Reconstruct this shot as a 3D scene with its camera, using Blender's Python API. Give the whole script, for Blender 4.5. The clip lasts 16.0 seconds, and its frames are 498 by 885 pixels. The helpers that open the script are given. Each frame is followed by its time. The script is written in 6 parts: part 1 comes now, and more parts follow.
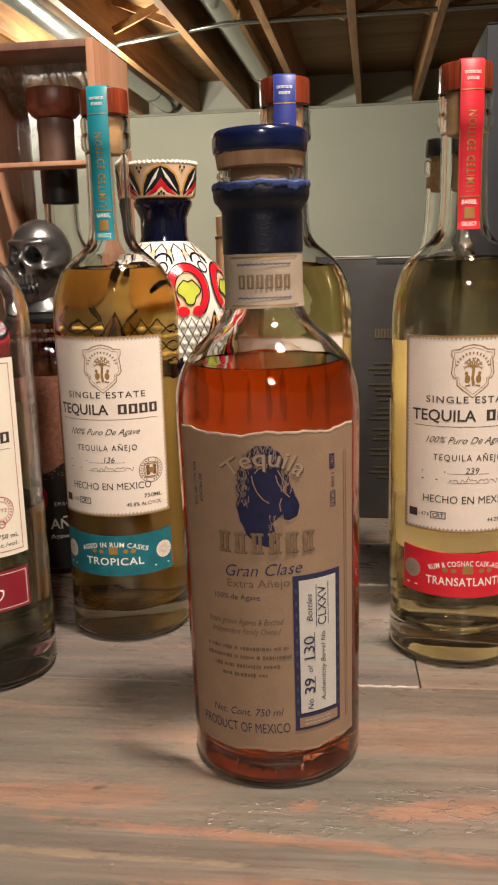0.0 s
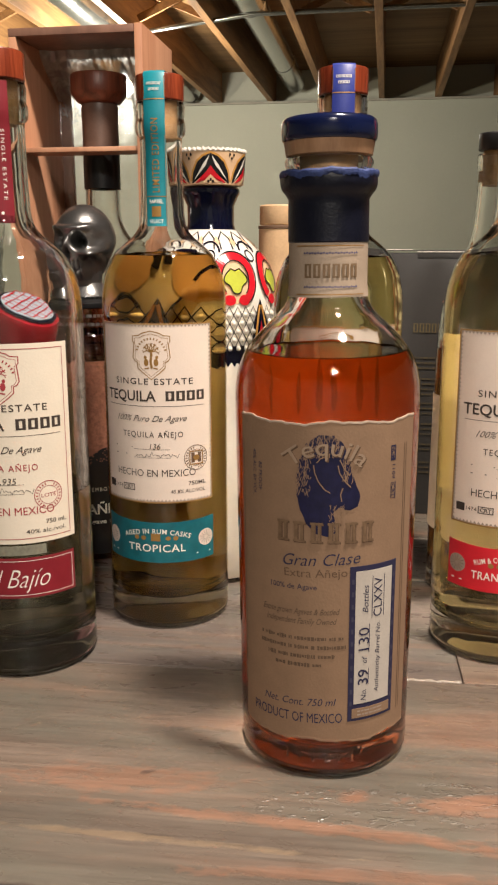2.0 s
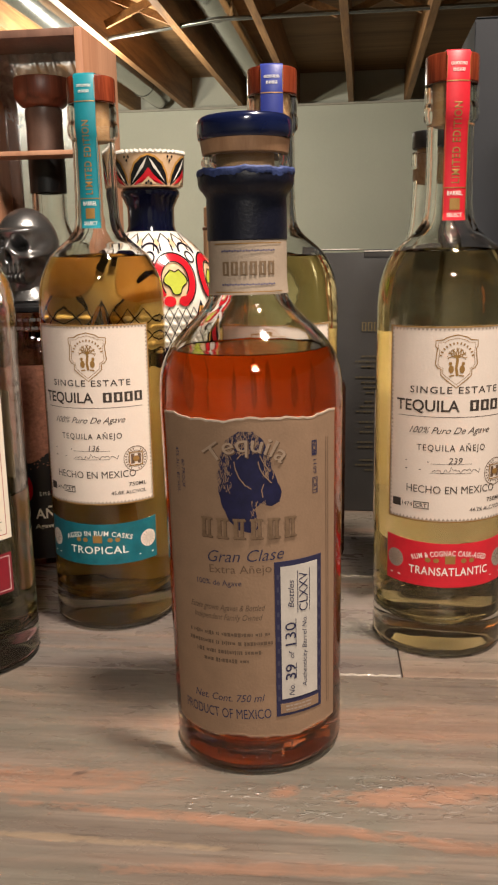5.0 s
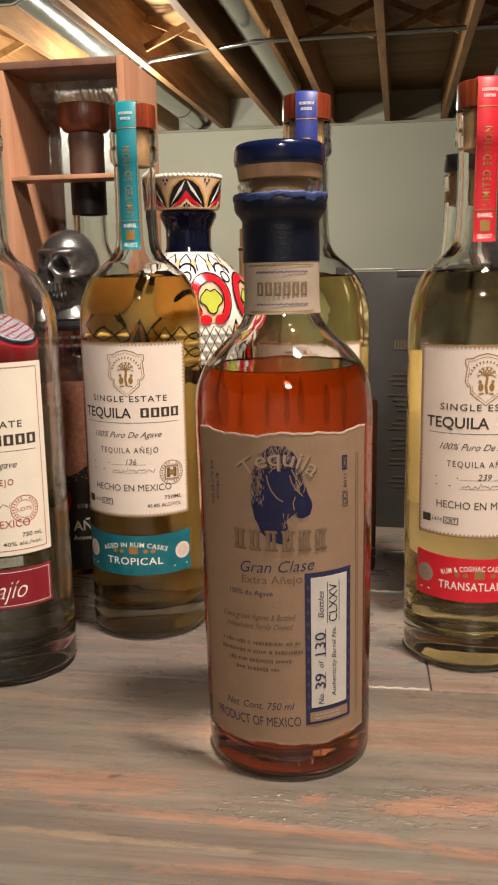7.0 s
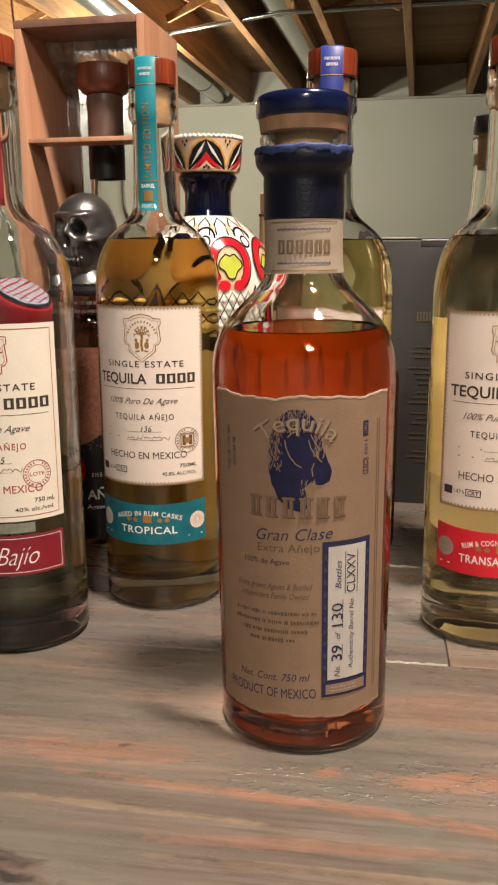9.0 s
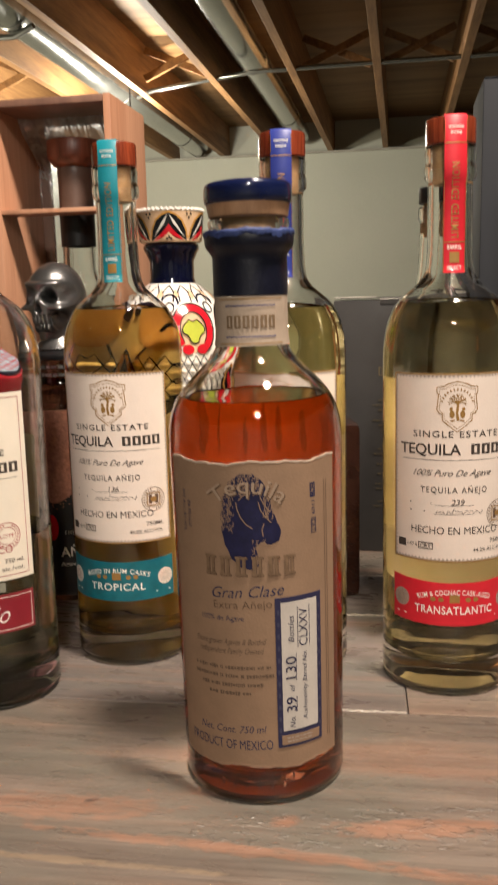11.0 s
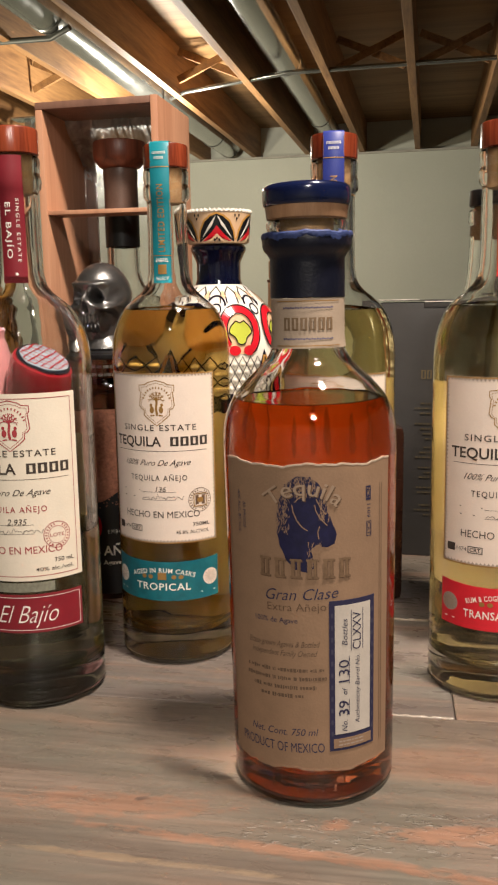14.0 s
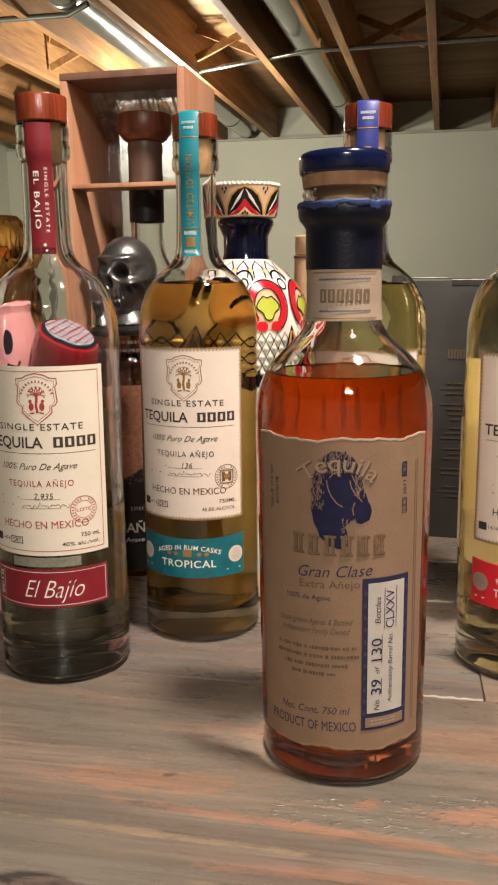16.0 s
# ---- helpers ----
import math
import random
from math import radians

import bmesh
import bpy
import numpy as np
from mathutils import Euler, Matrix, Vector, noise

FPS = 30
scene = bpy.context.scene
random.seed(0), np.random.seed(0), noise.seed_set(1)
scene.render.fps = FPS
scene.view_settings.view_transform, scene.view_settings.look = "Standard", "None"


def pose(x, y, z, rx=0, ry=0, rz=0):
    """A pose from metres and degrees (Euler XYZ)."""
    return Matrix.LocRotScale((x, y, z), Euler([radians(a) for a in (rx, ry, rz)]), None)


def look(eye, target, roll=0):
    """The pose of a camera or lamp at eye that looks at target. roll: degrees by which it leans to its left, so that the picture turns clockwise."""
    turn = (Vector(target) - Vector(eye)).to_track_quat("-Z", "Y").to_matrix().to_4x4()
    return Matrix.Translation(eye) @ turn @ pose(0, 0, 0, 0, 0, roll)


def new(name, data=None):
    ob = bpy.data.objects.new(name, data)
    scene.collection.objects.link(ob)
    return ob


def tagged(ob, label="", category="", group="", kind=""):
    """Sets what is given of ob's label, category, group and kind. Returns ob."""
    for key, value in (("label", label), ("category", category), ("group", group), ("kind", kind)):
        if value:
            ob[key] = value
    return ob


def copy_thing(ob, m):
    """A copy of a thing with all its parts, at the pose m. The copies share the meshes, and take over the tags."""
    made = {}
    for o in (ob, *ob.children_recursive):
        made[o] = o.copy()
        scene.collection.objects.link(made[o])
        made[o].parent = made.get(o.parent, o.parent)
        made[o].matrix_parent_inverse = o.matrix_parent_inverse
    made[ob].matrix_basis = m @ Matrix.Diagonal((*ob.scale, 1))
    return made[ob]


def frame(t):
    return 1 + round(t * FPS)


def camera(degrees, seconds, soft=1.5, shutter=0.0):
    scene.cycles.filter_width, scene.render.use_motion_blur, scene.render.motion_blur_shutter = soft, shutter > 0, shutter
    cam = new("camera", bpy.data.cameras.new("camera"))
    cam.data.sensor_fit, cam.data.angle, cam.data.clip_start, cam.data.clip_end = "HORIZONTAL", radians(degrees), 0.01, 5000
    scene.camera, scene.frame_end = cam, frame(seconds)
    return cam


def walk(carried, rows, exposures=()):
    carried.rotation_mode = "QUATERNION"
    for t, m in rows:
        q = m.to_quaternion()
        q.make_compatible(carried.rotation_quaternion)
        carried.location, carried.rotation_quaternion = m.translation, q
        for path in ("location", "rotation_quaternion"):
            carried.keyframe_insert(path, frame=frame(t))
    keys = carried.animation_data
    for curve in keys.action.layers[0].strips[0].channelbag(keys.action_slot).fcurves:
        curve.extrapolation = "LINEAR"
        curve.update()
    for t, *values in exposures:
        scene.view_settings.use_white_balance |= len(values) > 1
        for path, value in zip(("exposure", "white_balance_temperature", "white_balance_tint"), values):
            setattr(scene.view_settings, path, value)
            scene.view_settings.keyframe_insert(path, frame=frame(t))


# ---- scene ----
cam = camera(33.1, 16.0, soft=2.2, shutter=0.4)
METRES, EYE, TILT, LEAN, TURN = 0.24, 0.2295, 0.0, 0.0, 8.4
ROWS = [
    (0.0, 0.0, 0.0, 0.0, -0.31, -12.54, 1.4),
    (0.5, -0.02, -0.0199, 0.0023, -0.17, -12.24, 0.82),
    (1.0, -0.0396, -0.008, -0.0061, 0.24, -12.52, 0.57),
    (1.5, -0.0587, -0.0175, -0.0052, 0.89, -12.62, 0.44),
    (2.0, -0.0893, 0.0008, -0.0074, 0.67, -13.0, 0.0),
    (2.5, -0.0377, 0.0068, -0.0248, -0.26, -13.3, 0.57),
    (3.0, -0.0055, 0.0072, -0.0273, -0.64, -13.38, 1.07),
    (5.3, 0.0194, -0.0158, -0.0181, -0.98, -12.54, 0.76),
    (5.5, 0.0431, -0.0261, -0.0227, -1.28, -12.44, 0.93),
    (6.0, 0.0417, -0.0229, -0.0179, -0.31, -12.36, 1.33),
    (6.5, 0.0263, -0.055, -0.0147, 0.69, -11.63, 0.69),
    (7.0, 0.0143, -0.0575, -0.0127, 1.49, -11.52, 0.83),
    (7.5, 0.0235, -0.0464, -0.0213, 1.46, -11.81, 0.7),
    (8.0, 0.0185, -0.0397, -0.0319, 1.8, -12.37, 0.63),
    (8.2, 0.0228, -0.0312, -0.0359, 2.31, -12.72, 0.84),
    (10.3, -0.0184, -0.0083, -0.0557, 2.7, -13.04, -0.33),
    (10.5, -0.0177, -0.0224, -0.0474, 2.64, -12.59, -0.26),
    (11.0, 0.0769, -0.0958, 0.0028, 1.67, -9.9, 1.27),
    (11.5, 0.0496, -0.1682, 0.0369, 3.42, -7.13, 1.14),
    (12.0, 0.106, -0.1617, 0.0322, 1.28, -7.41, 1.63),
    (12.5, 0.0968, -0.1628, 0.0433, 2.64, -7.02, 1.95),
    (13.0, 0.0127, -0.1371, 0.0272, 3.75, -8.44, 0.63),
    (13.5, -0.0018, -0.1061, 0.0167, 3.88, -9.3, 0.56),
    (14.0, 0.0213, -0.0982, 0.0055, 3.53, -9.8, 0.82),
    (14.5, 0.0346, -0.0937, 0.004, 3.56, -10.02, 1.13),
    (15.0, 0.0345, -0.0826, -0.0053, 3.58, -10.44, 1.11),
    (15.5, 0.0072, -0.0807, -0.0094, 4.04, -10.69, 0.7),
    (16.0, -0.0187, -0.0762, -0.0155, 4.49, -10.94, 0.36),
]
walk(cam, [(t, pose(0, 0, EYE, TILT, LEAN, TURN) @ pose(METRES * x, METRES * y, METRES * z, 90 + pitch, roll, yaw)) for t, x, y, z, yaw, pitch, roll in ROWS])

# ---- light ----
world = bpy.data.worlds.new("basement_dark")
scene.world = world
world.use_nodes = True
world.node_tree.nodes["Background"].inputs[0].default_value = (1.0, 0.85, 0.7, 1)
world.node_tree.nodes["Background"].inputs[1].default_value = 0.02
scene.view_settings.exposure = 0.04


def lamp(name, kind, energy, colour, m, size=0.1, size_y=None):
    data = bpy.data.lights.new(name, kind)
    data.energy, data.color = energy, colour
    if kind == "AREA":
        data.shape, data.size = "DISK", size
    else:
        data.shadow_soft_size = size
    ob = new(name, data)
    ob.matrix_world = m
    return ob


WARM = (1.0, 0.855, 0.72)
lamp("counter_lamp_light", "AREA", 25.0, WARM, look((0.21, 0.24, 1.16), (-0.02, 0.40, 0.0)), 0.12)
lamp("back_lamp_light", "POINT", 78.0, (1.0, 0.92, 0.79), pose(-1.337, 4.30, 1.010), 0.035)
lamp("uplight_lamp_light", "AREA", 30.0, (1.0, 0.88, 0.66), look((-2.0, 3.0, 0.50), (-2.3, 4.3, 1.35)), 0.15)
# added soft fill from behind the camera, not a lamp known in the room
lamp("room_fill_light", "AREA", 31.0, (1.0, 0.91, 0.81), pose(0.30, -1.15, 1.20), 0.22)


# ---- materials ----
def mat(name, colour, rough=0.5, metal=0.0, vary=0.12, scale=60.0, fine=600.0, bump=0.05, stretch=(1, 1, 1), ior=1.45, coat=0.0):
    """A plain surface with variation at two scales and a fine relief."""
    m = bpy.data.materials.new(name)
    m.use_nodes = True
    n, l = m.node_tree.nodes, m.node_tree.links
    b = n["Principled BSDF"]
    b.inputs["Roughness"].default_value, b.inputs["Metallic"].default_value = rough, metal
    b.inputs["IOR"].default_value = ior
    b.inputs["Coat Weight"].default_value = coat
    tc, mp = n.new("ShaderNodeTexCoord"), n.new("ShaderNodeMapping")
    mp.inputs["Scale"].default_value = stretch
    l.new(tc.outputs["Object"], mp.inputs["Vector"])
    big, small = n.new("ShaderNodeTexNoise"), n.new("ShaderNodeTexNoise")
    big.inputs["Scale"].default_value, small.inputs["Scale"].default_value = scale, fine
    big.inputs["Detail"].default_value = 6
    for t in (big, small):
        l.new(mp.outputs["Vector"], t.inputs["Vector"])
    mix = n.new("ShaderNodeMath")
    mix.operation = "MULTIPLY_ADD"
    l.new(small.outputs["Fac"], mix.inputs[0])
    mix.inputs[1].default_value = 0.4
    l.new(big.outputs["Fac"], mix.inputs[2])
    ramp = n.new("ShaderNodeMapRange")
    ramp.inputs["From Min"].default_value, ramp.inputs["From Max"].default_value = 0.4, 1.0
    ramp.inputs["To Min"].default_value, ramp.inputs["To Max"].default_value = 1 - vary, 1 + vary
    l.new(mix.outputs[0], ramp.inputs["Value"])
    col = n.new("ShaderNodeVectorMath")
    col.operation = "SCALE"
    col.inputs[0].default_value = colour
    l.new(ramp.outputs["Result"], col.inputs["Scale"])
    l.new(col.outputs["Vector"], b.inputs["Base Color"])
    rr = n.new("ShaderNodeMapRange")
    rr.inputs["To Min"].default_value, rr.inputs["To Max"].default_value = max(rough - 0.08, 0.02), min(rough + 0.08, 1)
    l.new(big.outputs["Fac"], rr.inputs["Value"])
    l.new(rr.outputs["Result"], b.inputs["Roughness"])
    if bump:
        bp = n.new("ShaderNodeBump")
        bp.inputs["Strength"].default_value, bp.inputs["Distance"].default_value = bump, 0.001
        l.new(small.outputs["Fac"], bp.inputs["Height"])
        l.new(bp.outputs["Normal"], b.inputs["Normal"])
    return m


def clear(name, colour, ior, rough=0.0):
    m = bpy.data.materials.new(name)
    m.use_nodes = True
    n, l = m.node_tree.nodes, m.node_tree.links
    b = n["Principled BSDF"]
    b.inputs["Base Color"].default_value = (*colour, 1)
    b.inputs["Transmission Weight"].default_value = 1.0
    b.inputs["IOR"].default_value, b.inputs["Roughness"].default_value = ior, rough
    tc, nz, bp = n.new("ShaderNodeTexCoord"), n.new("ShaderNodeTexNoise"), n.new("ShaderNodeBump")
    nz.inputs["Scale"].default_value = 45
    bp.inputs["Strength"].default_value, bp.inputs["Distance"].default_value = 0.16, 0.002
    l.new(tc.outputs["Object"], nz.inputs["Vector"])
    l.new(nz.outputs["Fac"], bp.inputs["Height"])
    l.new(bp.outputs["Normal"], b.inputs["Normal"])
    return m


def grain_wood(name, dark, light, rough=0.5, along=0, scale=14.0, bump=0.15, third=None):
    """Sawn wood with grain along one axis (0 x, 1 y, 2 z)."""
    m = bpy.data.materials.new(name)
    m.use_nodes = True
    n, l = m.node_tree.nodes, m.node_tree.links
    b = n["Principled BSDF"]
    tc, mp, info = n.new("ShaderNodeTexCoord"), n.new("ShaderNodeMapping"), n.new("ShaderNodeObjectInfo")
    s = [scale] * 3
    s[along] = scale * 0.07
    mp.inputs["Scale"].default_value = s
    off = n.new("ShaderNodeVectorMath")
    off.operation = "MULTIPLY_ADD"
    l.new(info.outputs["Random"], off.inputs[0])
    off.inputs[1].default_value = (3, 5, 7)
    l.new(tc.outputs["Object"], off.inputs[2])
    l.new(off.outputs["Vector"], mp.inputs["Vector"])
    a, f = n.new("ShaderNodeTexNoise"), n.new("ShaderNodeTexNoise")
    a.inputs["Scale"].default_value, a.inputs["Detail"].default_value, a.inputs["Distortion"].default_value = 1.0, 5, 1.2
    f.inputs["Scale"].default_value, f.inputs["Detail"].default_value = 9.0, 3
    for t in (a, f):
        l.new(mp.outputs["Vector"], t.inputs["Vector"])
    add = n.new("ShaderNodeMath")
    add.operation = "MULTIPLY_ADD"
    l.new(f.outputs["Fac"], add.inputs[0])
    add.inputs[1].default_value = 0.45
    l.new(a.outputs["Fac"], add.inputs[2])
    ramp = n.new("ShaderNodeValToRGB")
    ramp.color_ramp.elements[0].position, ramp.color_ramp.elements[0].color = 0.48, (*dark, 1)
    ramp.color_ramp.elements[1].position, ramp.color_ramp.elements[1].color = 0.95, (*light, 1)
    if third:
        e = ramp.color_ramp.elements.new(0.72)
        e.color = (*third, 1)
    l.new(add.outputs[0], ramp.inputs["Fac"])
    l.new(ramp.outputs["Color"], b.inputs["Base Color"])
    b.inputs["Roughness"].default_value = rough
    bp = n.new("ShaderNodeBump")
    bp.inputs["Strength"].default_value, bp.inputs["Distance"].default_value = bump, 0.002
    l.new(add.outputs[0], bp.inputs["Height"])
    l.new(bp.outputs["Normal"], b.inputs["Normal"])
    return m


def stained_planks(name, tint=(1.0, 1.0, 1.0)):
    """Grey-brown stained planks with bare orange streaks along x, worn spots and a satin varnish."""
    m = bpy.data.materials.new(name)
    m.use_nodes = True
    n, l = m.node_tree.nodes, m.node_tree.links
    b = n["Principled BSDF"]
    tc, info = n.new("ShaderNodeTexCoord"), n.new("ShaderNodeObjectInfo")

    def noise_at(scale, detail=5, dist=0.0, shift=0.0):
        mp, nz = n.new("ShaderNodeMapping"), n.new("ShaderNodeTexNoise")
        mp.inputs["Scale"].default_value = scale
        nz.inputs["Scale"].default_value, nz.inputs["Detail"].default_value, nz.inputs["Distortion"].default_value = 1, detail, dist
        off = n.new("ShaderNodeVectorMath")
        off.operation = "MULTIPLY_ADD"
        l.new(info.outputs["Random"], off.inputs[0])
        off.inputs[1].default_value = (7.0, 3.0, 5.0 + shift)
        l.new(tc.outputs["Object"], off.inputs[2])
        l.new(off.outputs["Vector"], mp.inputs["Vector"])
        l.new(mp.outputs["Vector"], nz.inputs["Vector"])
        return nz.outputs["Fac"]

    def ramp_of(value, stops):
        r = n.new("ShaderNodeValToRGB")
        e = r.color_ramp.elements
        while len(e) < len(stops):
            e.new(0.5)
        for el, (p, c) in zip(e, stops):
            el.position, el.color = p, (*c, 1)
        l.new(value, r.inputs["Fac"])
        return r.outputs["Color"]

    def mix(fac, c1, c2, kind="MIX"):
        x = n.new("ShaderNodeMix")
        x.data_type, x.blend_type = "RGBA", kind
        for sock, v in ((x.inputs[0], fac), (x.inputs[6], c1), (x.inputs[7], c2)):
            if hasattr(v, "links"):
                l.new(v, sock)
            elif isinstance(v, tuple):
                sock.default_value = (*v, 1)
            else:
                sock.default_value = v
        return x.outputs[2]

    grain = noise_at((6, 260, 90), 9, 0.5)
    mid = noise_at((4, 75, 60), 6, 1.0, 5.0)
    pores = noise_at((22, 520, 200), 4, 0.2, 2.0)
    broad = noise_at((2.2, 26, 20), 4, 0.8, 3.1)
    blotch = noise_at((9, 17, 10), 4, 0.4, 7.7)
    streak = noise_at((1.7, 30, 20), 4, 1.1, 11.3)
    ragged = noise_at((170, 330, 200), 4, 0.4, 8.8)
    chips = noise_at((55, 140, 90), 5, 0.5, 1.9)
    base = ramp_of(broad, [(0.3, (0.108, 0.085, 0.070)), (0.55, (0.150, 0.119, 0.097)), (0.75, (0.196, 0.152, 0.123))])
    base = mix(0.34, base, ramp_of(grain, [(0.35, (0.55, 0.54, 0.53)), (0.65, (1.35, 1.33, 1.3))]), "MULTIPLY")
    base = mix(0.30, base, ramp_of(mid, [(0.35, (0.70, 0.70, 0.71)), (0.65, (1.25, 1.24, 1.22))]), "MULTIPLY")
    base = mix(0.34, base, ramp_of(pores, [(0.36, (0.45, 0.43, 0.42)), (0.46, (1.05, 1.05, 1.05))]), "MULTIPLY")
    green = ramp_of(blotch, [(0.44, (0, 0, 0)), (0.62, (0.72, 0.72, 0.72))])
    base = mix(green, base, mix(1.0, (0.118, 0.111, 0.091), ramp_of(mid, [(0.35, (0.78, 0.78, 0.78)), (0.65, (1.2, 1.2, 1.2))]), "MULTIPLY"))
    base = mix(1.0, base, tint, "MULTIPLY")
    bare = ramp_of(streak, [(0.55, (0, 0, 0)), (0.74, (0.55, 0.55, 0.55))])
    orange = ramp_of(grain, [(0.3, (0.190, 0.098, 0.062)), (0.7, (0.285, 0.152, 0.099))])
    base = mix(bare, base, orange)
    # bare patches rubbed through the stain, with ragged edges
    sep = n.new("ShaderNodeSeparateXYZ")
    l.new(tc.outputs["Object"], sep.inputs[0])

    def math_of(op, *args):
        x = n.new("ShaderNodeMath")
        x.operation = op
        for sock, v in zip(x.inputs, args):
            if hasattr(v, "links"):
                l.new(v, sock)
            else:
                sock.default_value = v
        return x.outputs[0]

    pale = ramp_of(grain, [(0.3, (0.24, 0.165, 0.098)), (0.7, (0.32, 0.23, 0.145))])
    knot = ramp_of(chips, [(0.35, (0.015, 0.012, 0.012)), (0.6, (0.16, 0.11, 0.09))])
    worn = None
    for px, py, rx, ry, slope, tone, most in (
            (-0.130, 0.3125, 0.062, 0.0120, 0.09, orange, 0.75), (-0.045, 0.2930, 0.105, 0.0048, -0.03, orange, 0.85), (0.055, 0.2880, 0.06, 0.0050, -0.03, orange, 0.8),
            (-0.105, 0.2760, 0.090, 0.0026, 0.012, pale, 0.5), (-0.030, 0.2670, 0.085, 0.0042, 0.10, orange, 0.7), (-0.027, 0.3145, 0.0085, 0.0050, 0.2, orange, 0.9),
            (0.034, 0.3185, 0.058, 0.0080, 0.17, orange, 0.9), (-0.02, 0.2560, 0.09, 0.0026, 0.06, pale, 0.42), (-0.26, 0.318, 0.06, 0.009, 0.1, orange, 0.5),
            (0.16, 0.300, 0.06, 0.009, 0.1, orange, 0.7), (-0.140, 0.2370, 0.030, 0.0100, -0.1, knot, 0.95), (-0.118, 0.3180, 0.0040, 0.0022, 0.5, knot, 0.8), (-0.085, 0.312, 0.006, 0.0014, 0.1, knot, 0.7)):
        px, py = px + 0.0454 * (py - 0.42), py - 0.42 - 0.0454 * px
        slope -= 0.045
        dx = math_of("SUBTRACT", sep.outputs[0], px)
        dy = math_of("SUBTRACT", math_of("SUBTRACT", sep.outputs[1], py), math_of("MULTIPLY", dx, slope))
        d = math_of("ADD", math_of("POWER", math_of("ABSOLUTE", math_of("DIVIDE", dx, rx)), 2.0), math_of("POWER", math_of("ABSOLUTE", math_of("DIVIDE", dy, ry)), 2.0))
        d = math_of("ADD", math_of("ADD", d, math_of("MULTIPLY", chips, 2.4)), math_of("MULTIPLY", ragged, 1.4))
        mask = ramp_of(math_of("MULTIPLY", d, 0.37), [(0.72, (most * 0.92, most * 0.92, most * 0.92)), (0.90, (most * 0.45, most * 0.45, most * 0.45)), (1.02, (0, 0, 0))])
        base = mix(mask, base, tone)
        worn = math_of("ADD", worn, mask) if worn else mask
        if ry == 0.0080:
            ring = math_of("MULTIPLY", math_of("SUBTRACT", 1.0, math_of("ABSOLUTE", math_of("SUBTRACT", math_of("MULTIPLY", d, 0.30), 1.0))), 2.2)
            flaking = n.new("ShaderNodeClamp")
            l.new(ring, flaking.inputs[0])
    l.new(base, b.inputs["Base Color"])
    rg = n.new("ShaderNodeMapRange")
    rg.inputs["From Min"].default_value, rg.inputs["From Max"].default_value = 0.35, 0.72
    rg.inputs["To Min"].default_value, rg.inputs["To Max"].default_value = 0.52, 0.14
    l.new(chips, rg.inputs["Value"])
    l.new(rg.outputs["Result"], b.inputs["Roughness"])
    bp, bp2 = n.new("ShaderNodeBump"), n.new("ShaderNodeBump")
    bp.inputs["Strength"].default_value, bp.inputs["Distance"].default_value = 0.13, 0.0010
    bp2.inputs["Strength"].default_value, bp2.inputs["Distance"].default_value = 0.32, 0.0014
    l.new(grain, bp.inputs["Height"])
    l.new(chips, bp2.inputs["Height"])
    l.new(bp.outputs["Normal"], bp2.inputs["Normal"])
    bp3 = n.new("ShaderNodeBump")
    bp3.invert = True
    bp3.inputs["Strength"].default_value, bp3.inputs["Distance"].default_value = 0.35, 0.0006
    l.new(worn, bp3.inputs["Height"])
    l.new(bp2.outputs["Normal"], bp3.inputs["Normal"])
    bp4 = n.new("ShaderNodeBump")
    bp4.inputs["Distance"].default_value = 0.0012
    l.new(math_of("MULTIPLY", flaking.outputs[0], 0.5), bp4.inputs["Strength"])
    l.new(ramp_of(ragged, [(0.56, (0, 0, 0)), (0.64, (1, 1, 1))]), bp4.inputs["Height"])
    l.new(bp3.outputs["Normal"], bp4.inputs["Normal"])
    l.new(bp4.outputs["Normal"], b.inputs["Normal"])
    return m


